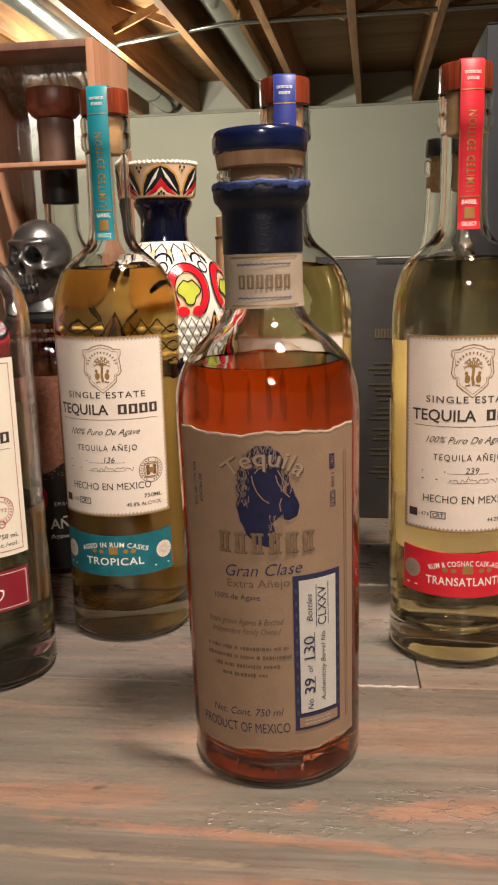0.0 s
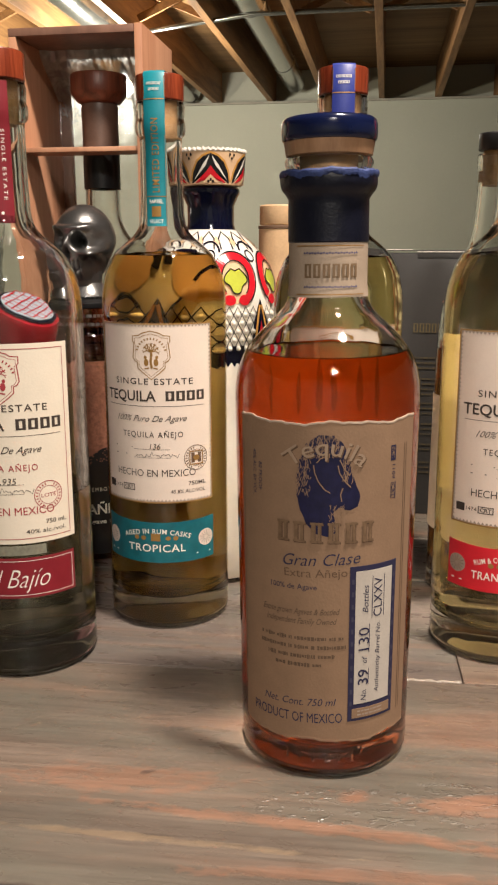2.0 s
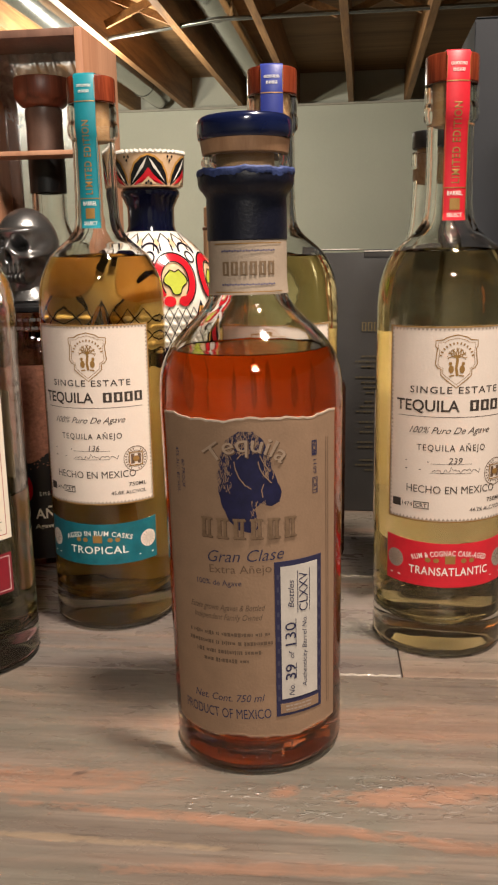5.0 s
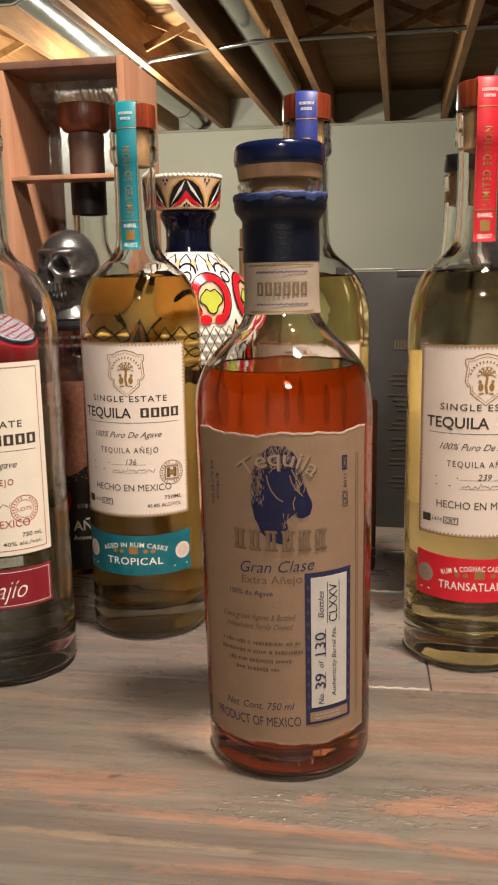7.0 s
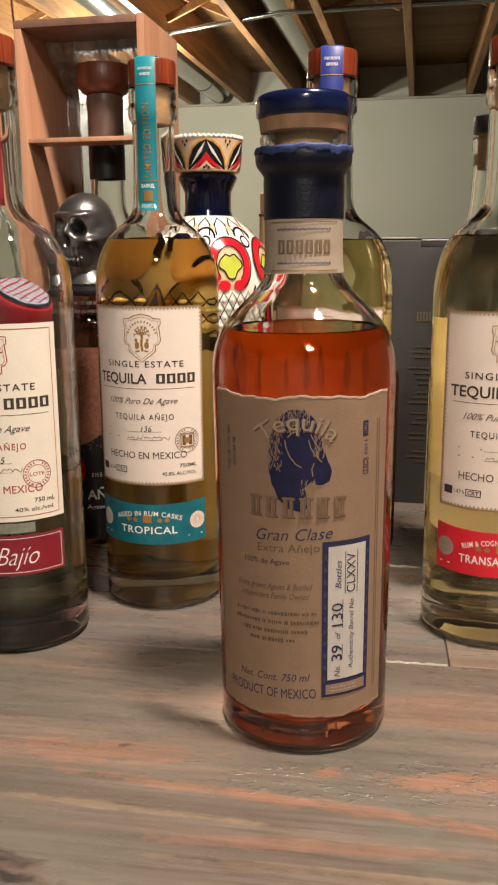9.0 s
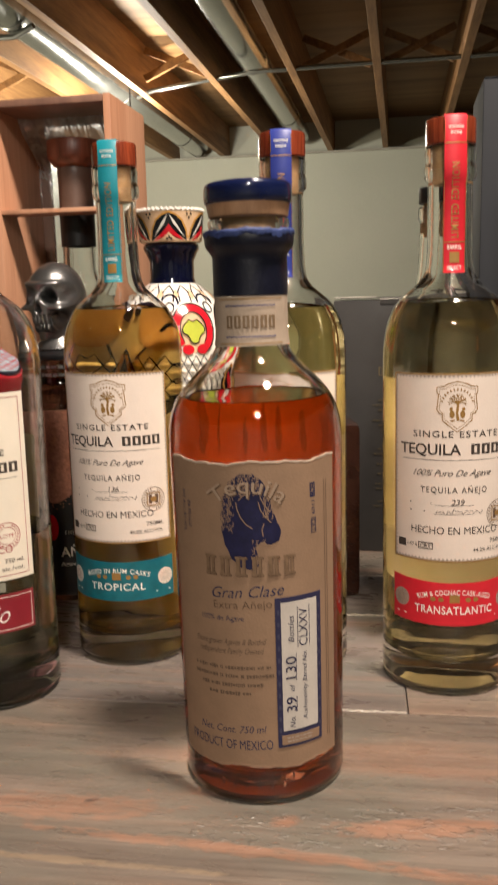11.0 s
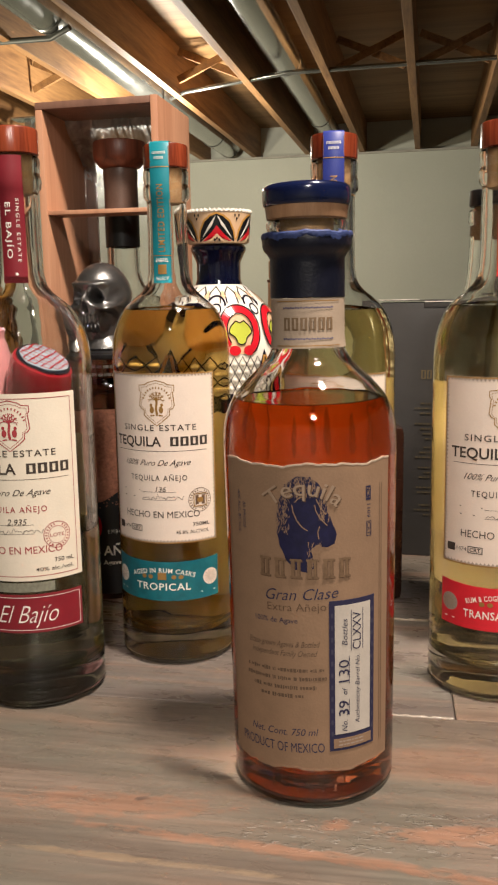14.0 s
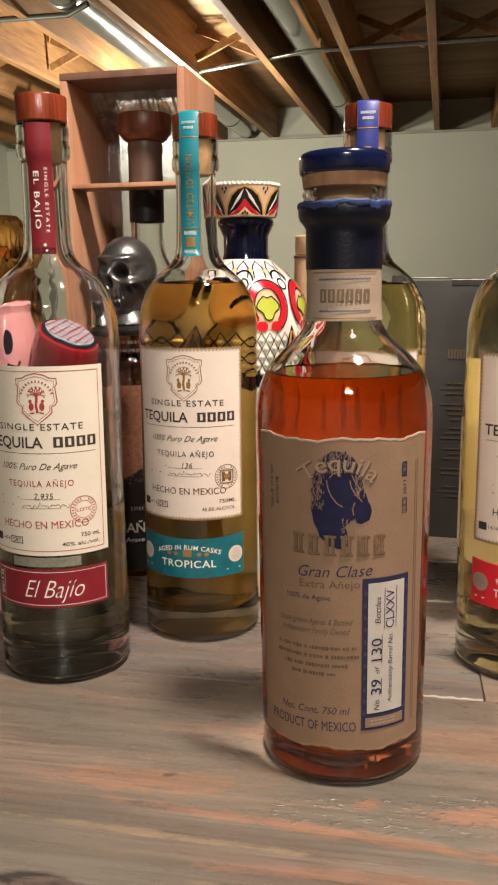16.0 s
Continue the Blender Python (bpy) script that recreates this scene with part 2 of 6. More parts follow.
def film_surface(name):
    """Thin clear plastic: mostly see-through, with a crinkled gloss."""
    m = bpy.data.materials.new(name)
    m.use_nodes = True
    n, l = m.node_tree.nodes, m.node_tree.links
    n.remove(n["Principled BSDF"])
    tr, gl, mx = n.new("ShaderNodeBsdfTransparent"), n.new("ShaderNodeBsdfGlossy"), n.new("ShaderNodeMixShader")
    tr.inputs["Color"].default_value = (0.95, 0.96, 0.95, 1)
    gl.inputs["Roughness"].default_value = 0.20
    tc, nz, bp = n.new("ShaderNodeTexCoord"), n.new("ShaderNodeTexNoise"), n.new("ShaderNodeBump")
    nz.inputs["Scale"].default_value, nz.inputs["Detail"].default_value, nz.inputs["Distortion"].default_value = 70, 3, 1.5
    bp.inputs["Strength"].default_value, bp.inputs["Distance"].default_value = 0.35, 0.004
    l.new(tc.outputs["Object"], nz.inputs["Vector"])
    l.new(nz.outputs["Fac"], bp.inputs["Height"])
    l.new(bp.outputs["Normal"], gl.inputs["Normal"])
    mx.inputs["Fac"].default_value = 0.16
    l.new(tr.outputs[0], mx.inputs[1])
    l.new(gl.outputs[0], mx.inputs[2])
    haze, hx, mist = n.new("ShaderNodeBsdfRefraction"), n.new("ShaderNodeMixShader"), n.new("ShaderNodeBsdfDiffuse")
    both = n.new("ShaderNodeMixShader")
    both.inputs["Fac"].default_value = 0.35
    haze.inputs["IOR"].default_value, haze.inputs["Roughness"].default_value = 1.4, 0.62
    l.new(bp.outputs["Normal"], haze.inputs["Normal"])
    haze.inputs["Color"].default_value = mist.inputs["Color"].default_value = (0.85, 0.87, 0.86, 1)
    l.new(haze.outputs[0], both.inputs[1])
    l.new(mist.outputs[0], both.inputs[2])
    clouds = n.new("ShaderNodeMapRange")
    clouds.inputs["From Min"].default_value, clouds.inputs["From Max"].default_value = 0.40, 0.70
    clouds.inputs["To Min"].default_value, clouds.inputs["To Max"].default_value = 0.35, 0.70
    l.new(nz.outputs["Fac"], clouds.inputs["Value"])
    height, rise, less = n.new("ShaderNodeSeparateXYZ"), n.new("ShaderNodeMapRange"), n.new("ShaderNodeMath")
    rise.inputs["From Min"].default_value, rise.inputs["From Max"].default_value = 0.31, 0.365
    rise.inputs["To Min"].default_value, rise.inputs["To Max"].default_value = 0.12, 0.9
    less.operation = "MULTIPLY"
    l.new(tc.outputs["Object"], height.inputs[0])
    l.new(height.outputs[2], rise.inputs["Value"])
    l.new(rise.outputs["Result"], less.inputs[0])
    l.new(clouds.outputs["Result"], less.inputs[1])
    l.new(less.outputs[0], hx.inputs["Fac"])
    l.new(mx.outputs[0], hx.inputs[1])
    l.new(both.outputs[0], hx.inputs[2])
    l.new(hx.outputs[0], n["Material Output"].inputs["Surface"])
    return m


def thin_paper(name, colour):
    """Label paper that lets some light through."""
    m = bpy.data.materials.new(name)
    m.use_nodes = True
    n, l = m.node_tree.nodes, m.node_tree.links
    n.remove(n["Principled BSDF"])
    df, tl, mx = n.new("ShaderNodeBsdfDiffuse"), n.new("ShaderNodeBsdfTranslucent"), n.new("ShaderNodeMixShader")
    nz, rp = n.new("ShaderNodeTexNoise"), n.new("ShaderNodeValToRGB")
    nz.inputs["Scale"].default_value, nz.inputs["Detail"].default_value = 120, 4
    rp.color_ramp.elements[0].color = (*[c * 0.85 for c in colour], 1)
    rp.color_ramp.elements[1].color = (*colour, 1)
    l.new(nz.outputs["Fac"], rp.inputs["Fac"])
    for s in (df, tl):
        l.new(rp.outputs["Color"], s.inputs["Color"])
    mx.inputs["Fac"].default_value = 0.55
    l.new(df.outputs[0], mx.inputs[1])
    l.new(tl.outputs[0], mx.inputs[2])
    l.new(mx.outputs[0], n["Material Output"].inputs["Surface"])
    return m


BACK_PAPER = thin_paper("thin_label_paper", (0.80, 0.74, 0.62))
# same label paper, dimmed in its colour where too much light reaches it
DIMMED_PAPER = thin_paper("dimmed_label_paper", (0.60, 0.50, 0.34))
AMBER_BACK = thin_paper("thin_kraft_paper", (0.40, 0.28, 0.20))
TABLE = stained_planks("stained_planks")
TABLE_GREY = stained_planks("greyer_stained_planks", (1.02, 1.06, 1.16))
GLASS = clear("clear_glass", (0.985, 0.99, 0.975), 1.5)
# dark tint stands in for the contact shadow under the bottles
CONTACT_SHADE_GLASS = clear("contact_shade_glass", (0.16, 0.15, 0.12), 1.5, 0.12)
AMBER = clear("amber_spirit", (0.73, 0.140, 0.014), 1.36)
GOLD_SPIRIT = clear("golden_spirit", (0.80, 0.52, 0.145), 1.36)
PALE_SPIRIT = clear("pale_gold_spirit", (0.98, 0.85, 0.47), 1.36)
STRAW_SPIRIT = clear("straw_spirit", (0.82, 0.84, 0.56), 1.36)
COGNAC = clear("cognac_spirit", (0.75, 0.36, 0.10), 1.36)
DARK_GLASS = clear("smoked_brown_glass", (0.25, 0.10, 0.06), 1.5)
CORK = mat("cork", (0.31, 0.18, 0.080), 0.8, vary=0.3, scale=300, fine=1500, bump=0.3)
CAP_WOOD = grain_wood("red_stained_wood", (0.09, 0.013, 0.006), (0.27, 0.052, 0.020), 0.25, 2, 120)
CAP_TAN = grain_wood("tan_wood", (0.28, 0.15, 0.08), (0.40, 0.23, 0.13), 0.45, 2, 120)
NAVY = mat("navy_lacquer", (0.005, 0.009, 0.040), 0.16, vary=0.15, bump=0.02, coat=0.5)
NAVY_WAX = mat("navy_wax", (0.0035, 0.0045, 0.014), 0.40, vary=0.25, scale=120, bump=0.15)
NAVY_RAG = mat("navy_wax_edge", (0.030, 0.048, 0.15), 0.6, vary=0.35, scale=300, bump=0.4)
KRAFT = mat("kraft_paper", (0.272, 0.170, 0.106), 0.75, vary=0.12, scale=90, fine=900, bump=0.09)
KRAFT_EDGE = mat("torn_paper_edge", (0.50, 0.39, 0.30), 0.85, vary=0.12, scale=200)
CREAM = mat("cream_paper", (0.74, 0.635, 0.56), 0.7, vary=0.05, scale=60, fine=900, bump=0.08)
IVORY = mat("ivory_paper", (0.72, 0.655, 0.55), 0.7, vary=0.05, scale=60, fine=900, bump=0.08)
NECK_PAPER = mat("neck_paper", (0.40, 0.31, 0.235), 0.75, vary=0.08, scale=120, fine=900, bump=0.1)
BAND_PAPER = mat("serial_paper", (0.52, 0.47, 0.42), 0.7, vary=0.10, scale=110, fine=900, bump=0.08)
TEAL_BAND = mat("darker_teal_paper", (0.008, 0.125, 0.160), 0.42, vary=0.22, scale=140)
TEAL = mat("teal_paper", (0.008, 0.215, 0.270), 0.45, vary=0.10, scale=90)
RED = mat("red_paper", (0.60, 0.016, 0.030), 0.45, vary=0.10, scale=90)
BLUE = mat("blue_paper", (0.022, 0.036, 0.23), 0.45, vary=0.10, scale=90)
WINE = mat("wine_paper", (0.20, 0.010, 0.020), 0.5, vary=0.10, scale=90)
GILT = mat("gilt_print", (0.36, 0.20, 0.06), 0.42, 0.35, vary=0.15, scale=200)
GREY_PRINT = mat("grey_brown_print", (0.33, 0.265, 0.22), 0.7)
INK = mat("dark_ink", (0.045, 0.032, 0.026), 0.7, bump=0)
BROWN_INK = mat("brown_ink", (0.13, 0.075, 0.045), 0.7, bump=0)
BLUE_INK = mat("blue_ink", (0.009, 0.009, 0.045), 0.5, vary=0.3, scale=250)
NAVY_INK = mat("navy_ink", (0.020, 0.019, 0.058), 0.65, bump=0)
WHITE_INK = mat("white_print", (0.80, 0.78, 0.72), 0.6, bump=0)
RED_INK = mat("red_ink", (0.33, 0.035, 0.045), 0.65, bump=0)
GLAZE_WHITE = mat("white_glaze", (0.70, 0.66, 0.60), 0.15, vary=0.06, coat=0.4)
GLAZE_NAVY = mat("cobalt_glaze", (0.0025, 0.0034, 0.014), 0.12, vary=0.2, coat=0.4)
GLAZE_SLEEVE = mat("cream_sleeve_glaze", (0.60, 0.53, 0.44), 0.3, vary=0.08)
GLAZE_RED = mat("red_glaze", (0.50, 0.012, 0.022), 0.15, vary=0.12, coat=0.4)
GLAZE_GREEN = mat("lime_glaze", (0.42, 0.46, 0.06), 0.18, vary=0.15, coat=0.4)
GLAZE_OCHRE = mat("ochre_glaze", (0.50, 0.25, 0.06), 0.18, vary=0.15, coat=0.4)
GLAZE_BLACK = mat("black_glaze", (0.010, 0.010, 0.012), 0.15, coat=0.4)
GLAZE_PEACH = mat("peach_glaze", (0.62, 0.42, 0.26), 0.18, vary=0.15, coat=0.4)
GLAZE_PINK = mat("pink_glaze", (0.62, 0.27, 0.28), 0.2, vary=0.10, coat=0.4)
GLAZE_SKY = mat("sky_glaze", (0.42, 0.55, 0.66), 0.2, vary=0.10, coat=0.4)
PEWTER = mat("pewter", (0.25, 0.248, 0.248), 0.28, 0.9, vary=0.3, scale=90, bump=0.08)
GREY_CARD = mat("charcoal_card", (0.040, 0.038, 0.037), 0.45, vary=0.12, scale=40, bump=0.04)
BLUE_CARD = mat("slate_card", (0.014, 0.016, 0.021), 0.75, vary=0.12, scale=40, bump=0.04)
DIM_GOLD = mat("dim_gold_print", (0.080, 0.063, 0.034), 0.5, vary=0.2, scale=300)
DULL_GOLD = mat("dull_gold_print", (0.125, 0.096, 0.045), 0.5, vary=0.2, scale=300)
BLACK = mat("black_plastic", (0.012, 0.012, 0.013), 0.35, vary=0.15)
BROWN_WRAP = mat("brown_shrink_wrap", (0.10, 0.062, 0.048), 0.42, vary=0.2, scale=80)
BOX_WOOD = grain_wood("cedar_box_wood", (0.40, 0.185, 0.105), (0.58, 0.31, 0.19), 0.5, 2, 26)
# darker tone of the box wood for the top board and back strip
BOX_DARKER = grain_wood("darker_box_wood", (0.15, 0.075, 0.052), (0.25, 0.13, 0.088), 0.6, 2, 26)
PLASTIC_FILM = film_surface("crumpled_film")
COPPER_LABEL = mat("copper_label", (0.34, 0.150, 0.100), 0.32, 0.4, vary=0.35, scale=300, bump=0.1)
JOIST = grain_wood("pine_joist", (0.135, 0.060, 0.022), (0.35, 0.185, 0.068), 0.65, 1, 16)
SUBFLOOR = grain_wood("subfloor_board", (0.16, 0.084, 0.030), (0.32, 0.185, 0.074), 0.7, 0, 5)
OLD_WOOD = grain_wood("old_brown_wood", (0.10, 0.055, 0.03), (0.22, 0.13, 0.07), 0.6, 0, 12)
ZINC = mat("galvanised_steel", (0.40, 0.41, 0.39), 0.20, 0.92, vary=0.10, scale=9, fine=40, bump=0)
STEEL = mat("dull_painted_steel", (0.055, 0.058, 0.052), 0.5, 0.2, vary=0.2, scale=20)
WALL = mat("sage_wall_paint", (0.47, 0.48, 0.405), 0.8, vary=0.05, scale=2, fine=60, bump=0.15)
SILL = mat("raw_concrete", (0.36, 0.34, 0.29), 0.9, vary=0.2, scale=9, fine=90, bump=0.3)
FLOOR = mat("concrete_floor", (0.22, 0.21, 0.19), 0.7, vary=0.2, scale=3, fine=80)


# ---- building ----
def linked(name, verts, faces, material, parent=None, label="", smooth=35):
    me = bpy.data.meshes.new(name)
    me.from_pydata([tuple(v) for v in verts], [], [tuple(f) for f in faces])
    me.materials.append(material)
    if smooth:
        me.polygons.foreach_set("use_smooth", [True] * len(me.polygons))
        me.set_sharp_from_angle(angle=radians(smooth))
    me.update()
    ob = new(name, me)
    ob.parent = parent
    if label:
        ob["label"] = label
    return ob


def part(name, bm, material, parent, label="", smooth=35):
    me = bpy.data.meshes.new(name)
    bm.to_mesh(me)
    bm.free()
    me.materials.append(material)
    if smooth:
        me.polygons.foreach_set("use_smooth", [True] * len(me.polygons))
        me.set_sharp_from_angle(angle=radians(smooth))
    ob = new(name, me)
    ob.parent = parent
    if label:
        ob["label"] = label
    return ob


def empty(name, m, label, category, group=""):
    ob = new(name)
    ob.empty_display_size = 0.02
    ob.matrix_world = m
    return tagged(ob, label, category, group)


def box_bm(x0, x1, y0, y1, z0, z1, bevel=0.0, bm=None, segments=2):
    own = bmesh.new()
    bmesh.ops.create_cube(own, size=1)
    for v in own.verts:
        v.co = (x0 + (v.co.x + 0.5) * (x1 - x0), y0 + (v.co.y + 0.5) * (y1 - y0), z0 + (v.co.z + 0.5) * (z1 - z0))
    if bevel:
        bmesh.ops.bevel(own, geom=own.edges[:], offset=bevel, segments=segments, profile=0.6, affect="EDGES")
    if bm is None:
        return own
    me = bpy.data.meshes.new("tmp")
    own.to_mesh(me)
    own.free()
    bm.from_mesh(me)
    bpy.data.meshes.remove(me)
    return bm


def lathe(profile, seg=72, wobble=None):
    """Verts and faces of a profile of (r, z) turned about z; ends with r = 0 close to a point."""
    verts, faces, rings = [], [], []
    for r, z in profile:
        if r < 1e-6:
            rings.append([len(verts)])
            verts.append((0, 0, z))
        else:
            rings.append(list(range(len(verts), len(verts) + seg)))
            for i in range(seg):
                a = 2 * math.pi * i / seg
                dr, dz = wobble(a, r, z) if wobble else (0, 0)
                verts.append(((r + dr) * math.sin(a), -(r + dr) * math.cos(a), z + dz))
    for a, b in zip(rings, rings[1:]):
        for i in range(seg):
            j = (i + 1) % seg
            if len(a) == 1 and len(b) == 1:
                continue
            if len(a) == 1:
                faces.append((a[0], b[j], b[i]))
            elif len(b) == 1:
                faces.append((a[i], a[j], b[0]))
            else:
                faces.append((a[i], a[j], b[j], b[i]))
    return verts, faces


def curve_profile(points, steps=6):
    """A smooth profile through (r, z) points (Catmull-Rom)."""
    pts = [points[0], *points, points[-1]]
    out = []
    for p0, p1, p2, p3 in zip(pts, pts[1:], pts[2:], pts[3:]):
        for k in range(steps):
            t = k / steps
            out.append(tuple(0.5 * (2 * b + (c - a) * t + (2 * a - 5 * b + 4 * c - d) * t * t + (3 * b - a - 3 * c + d) * t ** 3) for a, b, c, d in zip(p0, p1, p2, p3)))
    return out + [points[-1]]


def at_radius(profile):
    """r as a function of z for an upright profile."""
    zs, rs = [p[1] for p in profile], [p[0] for p in profile]
    return lambda z: float(np.interp(z, zs, rs))


def words(s, width=None, height=None, shear=0.0, bold=0.0, space=1.0):
    """Flat verts and faces of a line of text about its middle, fitted to a width and the height of its capitals."""
    cu = bpy.data.curves.new("line", "FONT")
    cu.body, cu.shear, cu.offset, cu.space_character = s, shear, bold, space
    cu.resolution_u = 3
    ob = new("line", cu)
    bpy.context.view_layer.update()
    me = bpy.data.meshes.new_from_object(ob.evaluated_get(bpy.context.evaluated_depsgraph_get()))
    verts = np.array([v.co[:2] for v in me.vertices]) if len(me.vertices) else np.zeros((0, 2))
    faces = [tuple(p.vertices) for p in me.polygons]
    bpy.data.objects.remove(ob)
    bpy.data.curves.remove(cu)
    bpy.data.meshes.remove(me)
    w = np.ptp(verts[:, 0])
    verts[:, 0] -= verts[:, 0].min() + w / 2
    verts[:, 1] -= 0.35
    sx = sy = (height or 0.01) / 0.7
    if width:
        sx = width / w
        sy = sy if height else sx
    return verts * (sx, sy), faces


def quad(x0, x1, y0, y1, nx=1):
    xs = np.linspace(x0, x1, nx + 1)
    return np.array([(x, y) for x in xs for y in (y0, y1)]), [(2 * i, 2 * i + 2, 2 * i + 3, 2 * i + 1) for i in range(nx)]


def line2(points, w, closed=False):
    """A flat stroke of width w through points."""
    p = np.array(points, float)
    n = len(p)
    v, f = [], []
    for i in range(n):
        a = p[(i - 1) % n] if closed or i else p[i]
        b = p[(i + 1) % n] if closed or i < n - 1 else p[i]
        d = (b - a) / (np.linalg.norm(b - a) + 1e-12)
        o = np.array((-d[1], d[0])) * w / 2
        v += [p[i] - o, p[i] + o]
    for i in range(n if closed else n - 1):
        j = (i + 1) % n
        f.append((2 * i, 2 * j, 2 * j + 1, 2 * i + 1))
    return np.array(v), f


def fan(points, rings=5):
    """A filled outline, star-shaped about its middle, in rings so that it can be bent."""
    p = np.array(points, float)
    n, c = len(p), p.mean(0)
    size = np.abs(p - c).max()
    rings = 1 if size < 0.0015 else (3 if size < 0.006 else rings)
    v = np.vstack([c + (p - c) * (k + 1) / rings for k in range(rings)] + [c[None]])
    f = [(i, (i + 1) % n, n * rings) for i in range(n)]
    for k in range(rings - 1):
        f += [(k * n + i, (k + 1) * n + i, (k + 1) * n + (i + 1) % n, k * n + (i + 1) % n) for i in range(n)]
    return v, f


def oval(cx, cy, rx, ry, n=24, a0=0.0, a1=2 * math.pi):
    return [(cx + rx * math.cos(a0 + (a1 - a0) * i / n), cy + ry * math.sin(a0 + (a1 - a0) * i / n)) for i in range(n)]


def joined(shapes):
    verts, faces = [], []
    for v, f in shapes:
        k = len(verts)
        verts += [tuple(q) for q in v]
        faces += [tuple(i + k for i in g) for g in f]
    return np.array(verts), faces


def moved(shape, dx=0, dy=0, turn=0.0, s=1.0):
    v, f = shape
    c, k = math.cos(radians(turn)), math.sin(radians(turn))
    v = np.array(v) * s
    return np.stack([c * v[:, 0] - k * v[:, 1] + dx, k * v[:, 0] + c * v[:, 1] + dy], 1), f


def arched(shape, radius):
    """Bends a flat shape over an arc of that radius (upwards)."""
    v, f = shape
    a = v[:, 0] / radius
    return np.stack([(radius + v[:, 1]) * np.sin(a), (radius + v[:, 1]) * np.cos(a) - radius], 1), f


def wrapped(shape, angle, z, rfun, off):
    """Lays a flat shape on a turned body: its x runs round, its y up."""
    v, f = shape
    out = []
    for u, w in v:
        r = rfun(z + w)
        a = radians(angle) + u / max(r, 0.008)
        out.append(((r + off) * math.sin(a), -(r + off) * math.cos(a), z + w))
    return out, f


def sheet(name, material, parent, outline_top, outline_bottom, angle, half, rfun, off=0.0002, thick=0.0002, label="", n=48, rows=4):
    """A curved paper label with its top and bottom edges as functions of u in -1 to 1, and a little thickness."""
    verts, faces, w = [], [], rows + 1
    for k in (0, 1):
        for i in range(n + 1):
            u = -1 + 2 * i / n
            lo, hi = outline_bottom(u), outline_top(u)
            for j in range(w):
                z = lo + (hi - lo) * j / rows
                r = rfun(z) + off + (thick if k else 0)
                a = radians(angle + half * u)
                verts.append((r * math.sin(a), -r * math.cos(a), z))
    m = (n + 1) * w
    for i in range(n):
        for j in range(rows):
            a, b, c, d = w * i + j, w * i + w + j, w * i + w + 1 + j, w * i + 1 + j
            faces += [(m + a, m + b, m + c, m + d), (d, c, b, a)]
        for j in (0, rows):
            a, b = w * i + j, w * i + w + j
            faces.append((a, b, m + b, m + a) if j == 0 else (b, a, m + a, m + b))
    for i in (0, n):
        for j in range(rows):
            a, b = w * i + j, w * i + j + 1
            faces.append((b, a, m + a, m + b) if i == 0 else (a, b, m + b, m + a))
    return linked(name, verts, faces, material, parent, label, 50)


def print_on(name, material, parent, shapes, angle, z, rfun, off, label="", each=False):
    """Print laid on a turned body, as one part or (each) as one part for each shape."""
    for s in ([[q] for q in shapes] if each else [shapes]):
        v, f = wrapped(joined(s), angle, z, rfun, off)
        ob = linked(name, v, f, material, parent, label, 0)
    return ob


def glyph_blocks(count, width, height, gap=0.25, stroke=0.30):
    """Plain hollow blocks in place of a maker's name."""
    w = width / (count + (count - 1) * gap)
    out = []
    for i in range(count):
        x0, x1, y0, y1, s = -width / 2 + i * w * (1 + gap), -width / 2 + i * w * (1 + gap) + w, -height / 2, height / 2, w * stroke
        t = min(s * 0.6, height * 0.2)
        v = [(x0, y0), (x1, y0), (x1, y1), (x0, y1), (x0 + s, y0 + t), (x1 - s, y0 + t), (x1 - s, y1 - t), (x0 + s, y1 - t)]
        out.append((np.array(v), [(0, 1, 5, 4), (1, 2, 6, 5), (2, 3, 7, 6), (3, 0, 4, 7)]))
    return out


def text_bars(lines, width, pitch, height, seed=1, align=-1):
    rnd = random.Random(seed)
    out = []
    for i in range(lines):
        x = -width / 2
        end = width / 2 - rnd.random() * width * 0.25
        while x < end:
            w = min(width * (0.06 + 0.12 * rnd.random()), end - x)
            out.append(quad(x, x + w, -i * pitch - height / 2, -i * pitch + height / 2))
            x += w + width * 0.03
    return out


# ---- the room ----
def slab(name, x0, x1, y0, y1, z0, z1, material, label="", category="", bevel=0.0, kind="structure"):
    ob = part(name, box_bm(x0, x1, y0, y1, z0, z1, bevel), material, None, smooth=0)
    return tagged(ob, label, category, kind=kind)


ZJ, ZT, ZF = 1.25, 1.485, -1.06
slab("floor", -3.4, 3.4, -2.6, 6.5, ZF - 0.1, ZF, FLOOR, "bare grey concrete basement floor")
slab("wall_north", -3.4, 3.4, 6.3, 6.5, ZF, 1.235, WALL, "sage green painted basement wall below the joists")
slab("wall_south", -3.4, 3.4, -2.8, -2.6, ZF, ZT, WALL, "plain painted wall behind the bar")
slab("wall_west", -3.6, -3.4, -2.8, 6.5, ZF, ZT, WALL, "plain painted side wall")
slab("wall_east", 3.4, 3.6, -2.8, 6.5, ZF, ZT, WALL, "plain painted side wall")
slab("ceiling", -3.6, 3.6, -2.8, 6.7, ZT, ZT + 0.03, SUBFLOOR, "bare board subfloor above open joists")
slab("trim", -3.4, 3.4, 6.28, 6.5, 1.235, ZJ - 0.001, SILL, "rough sill ledge along the top of the wall")
slab("rim_board", -3.4, 3.4, 6.46, 6.5, ZJ - 0.001, ZT - 0.001, WALL, "painted rim board between the joist ends", "board")
JOISTS = [-3.21, -2.82, -2.43, -2.05, -1.66, -1.27, -0.87, -0.48, -0.09, 0.30, 0.70, 1.09, 1.48, 1.88, 2.27, 2.66, 3.05]
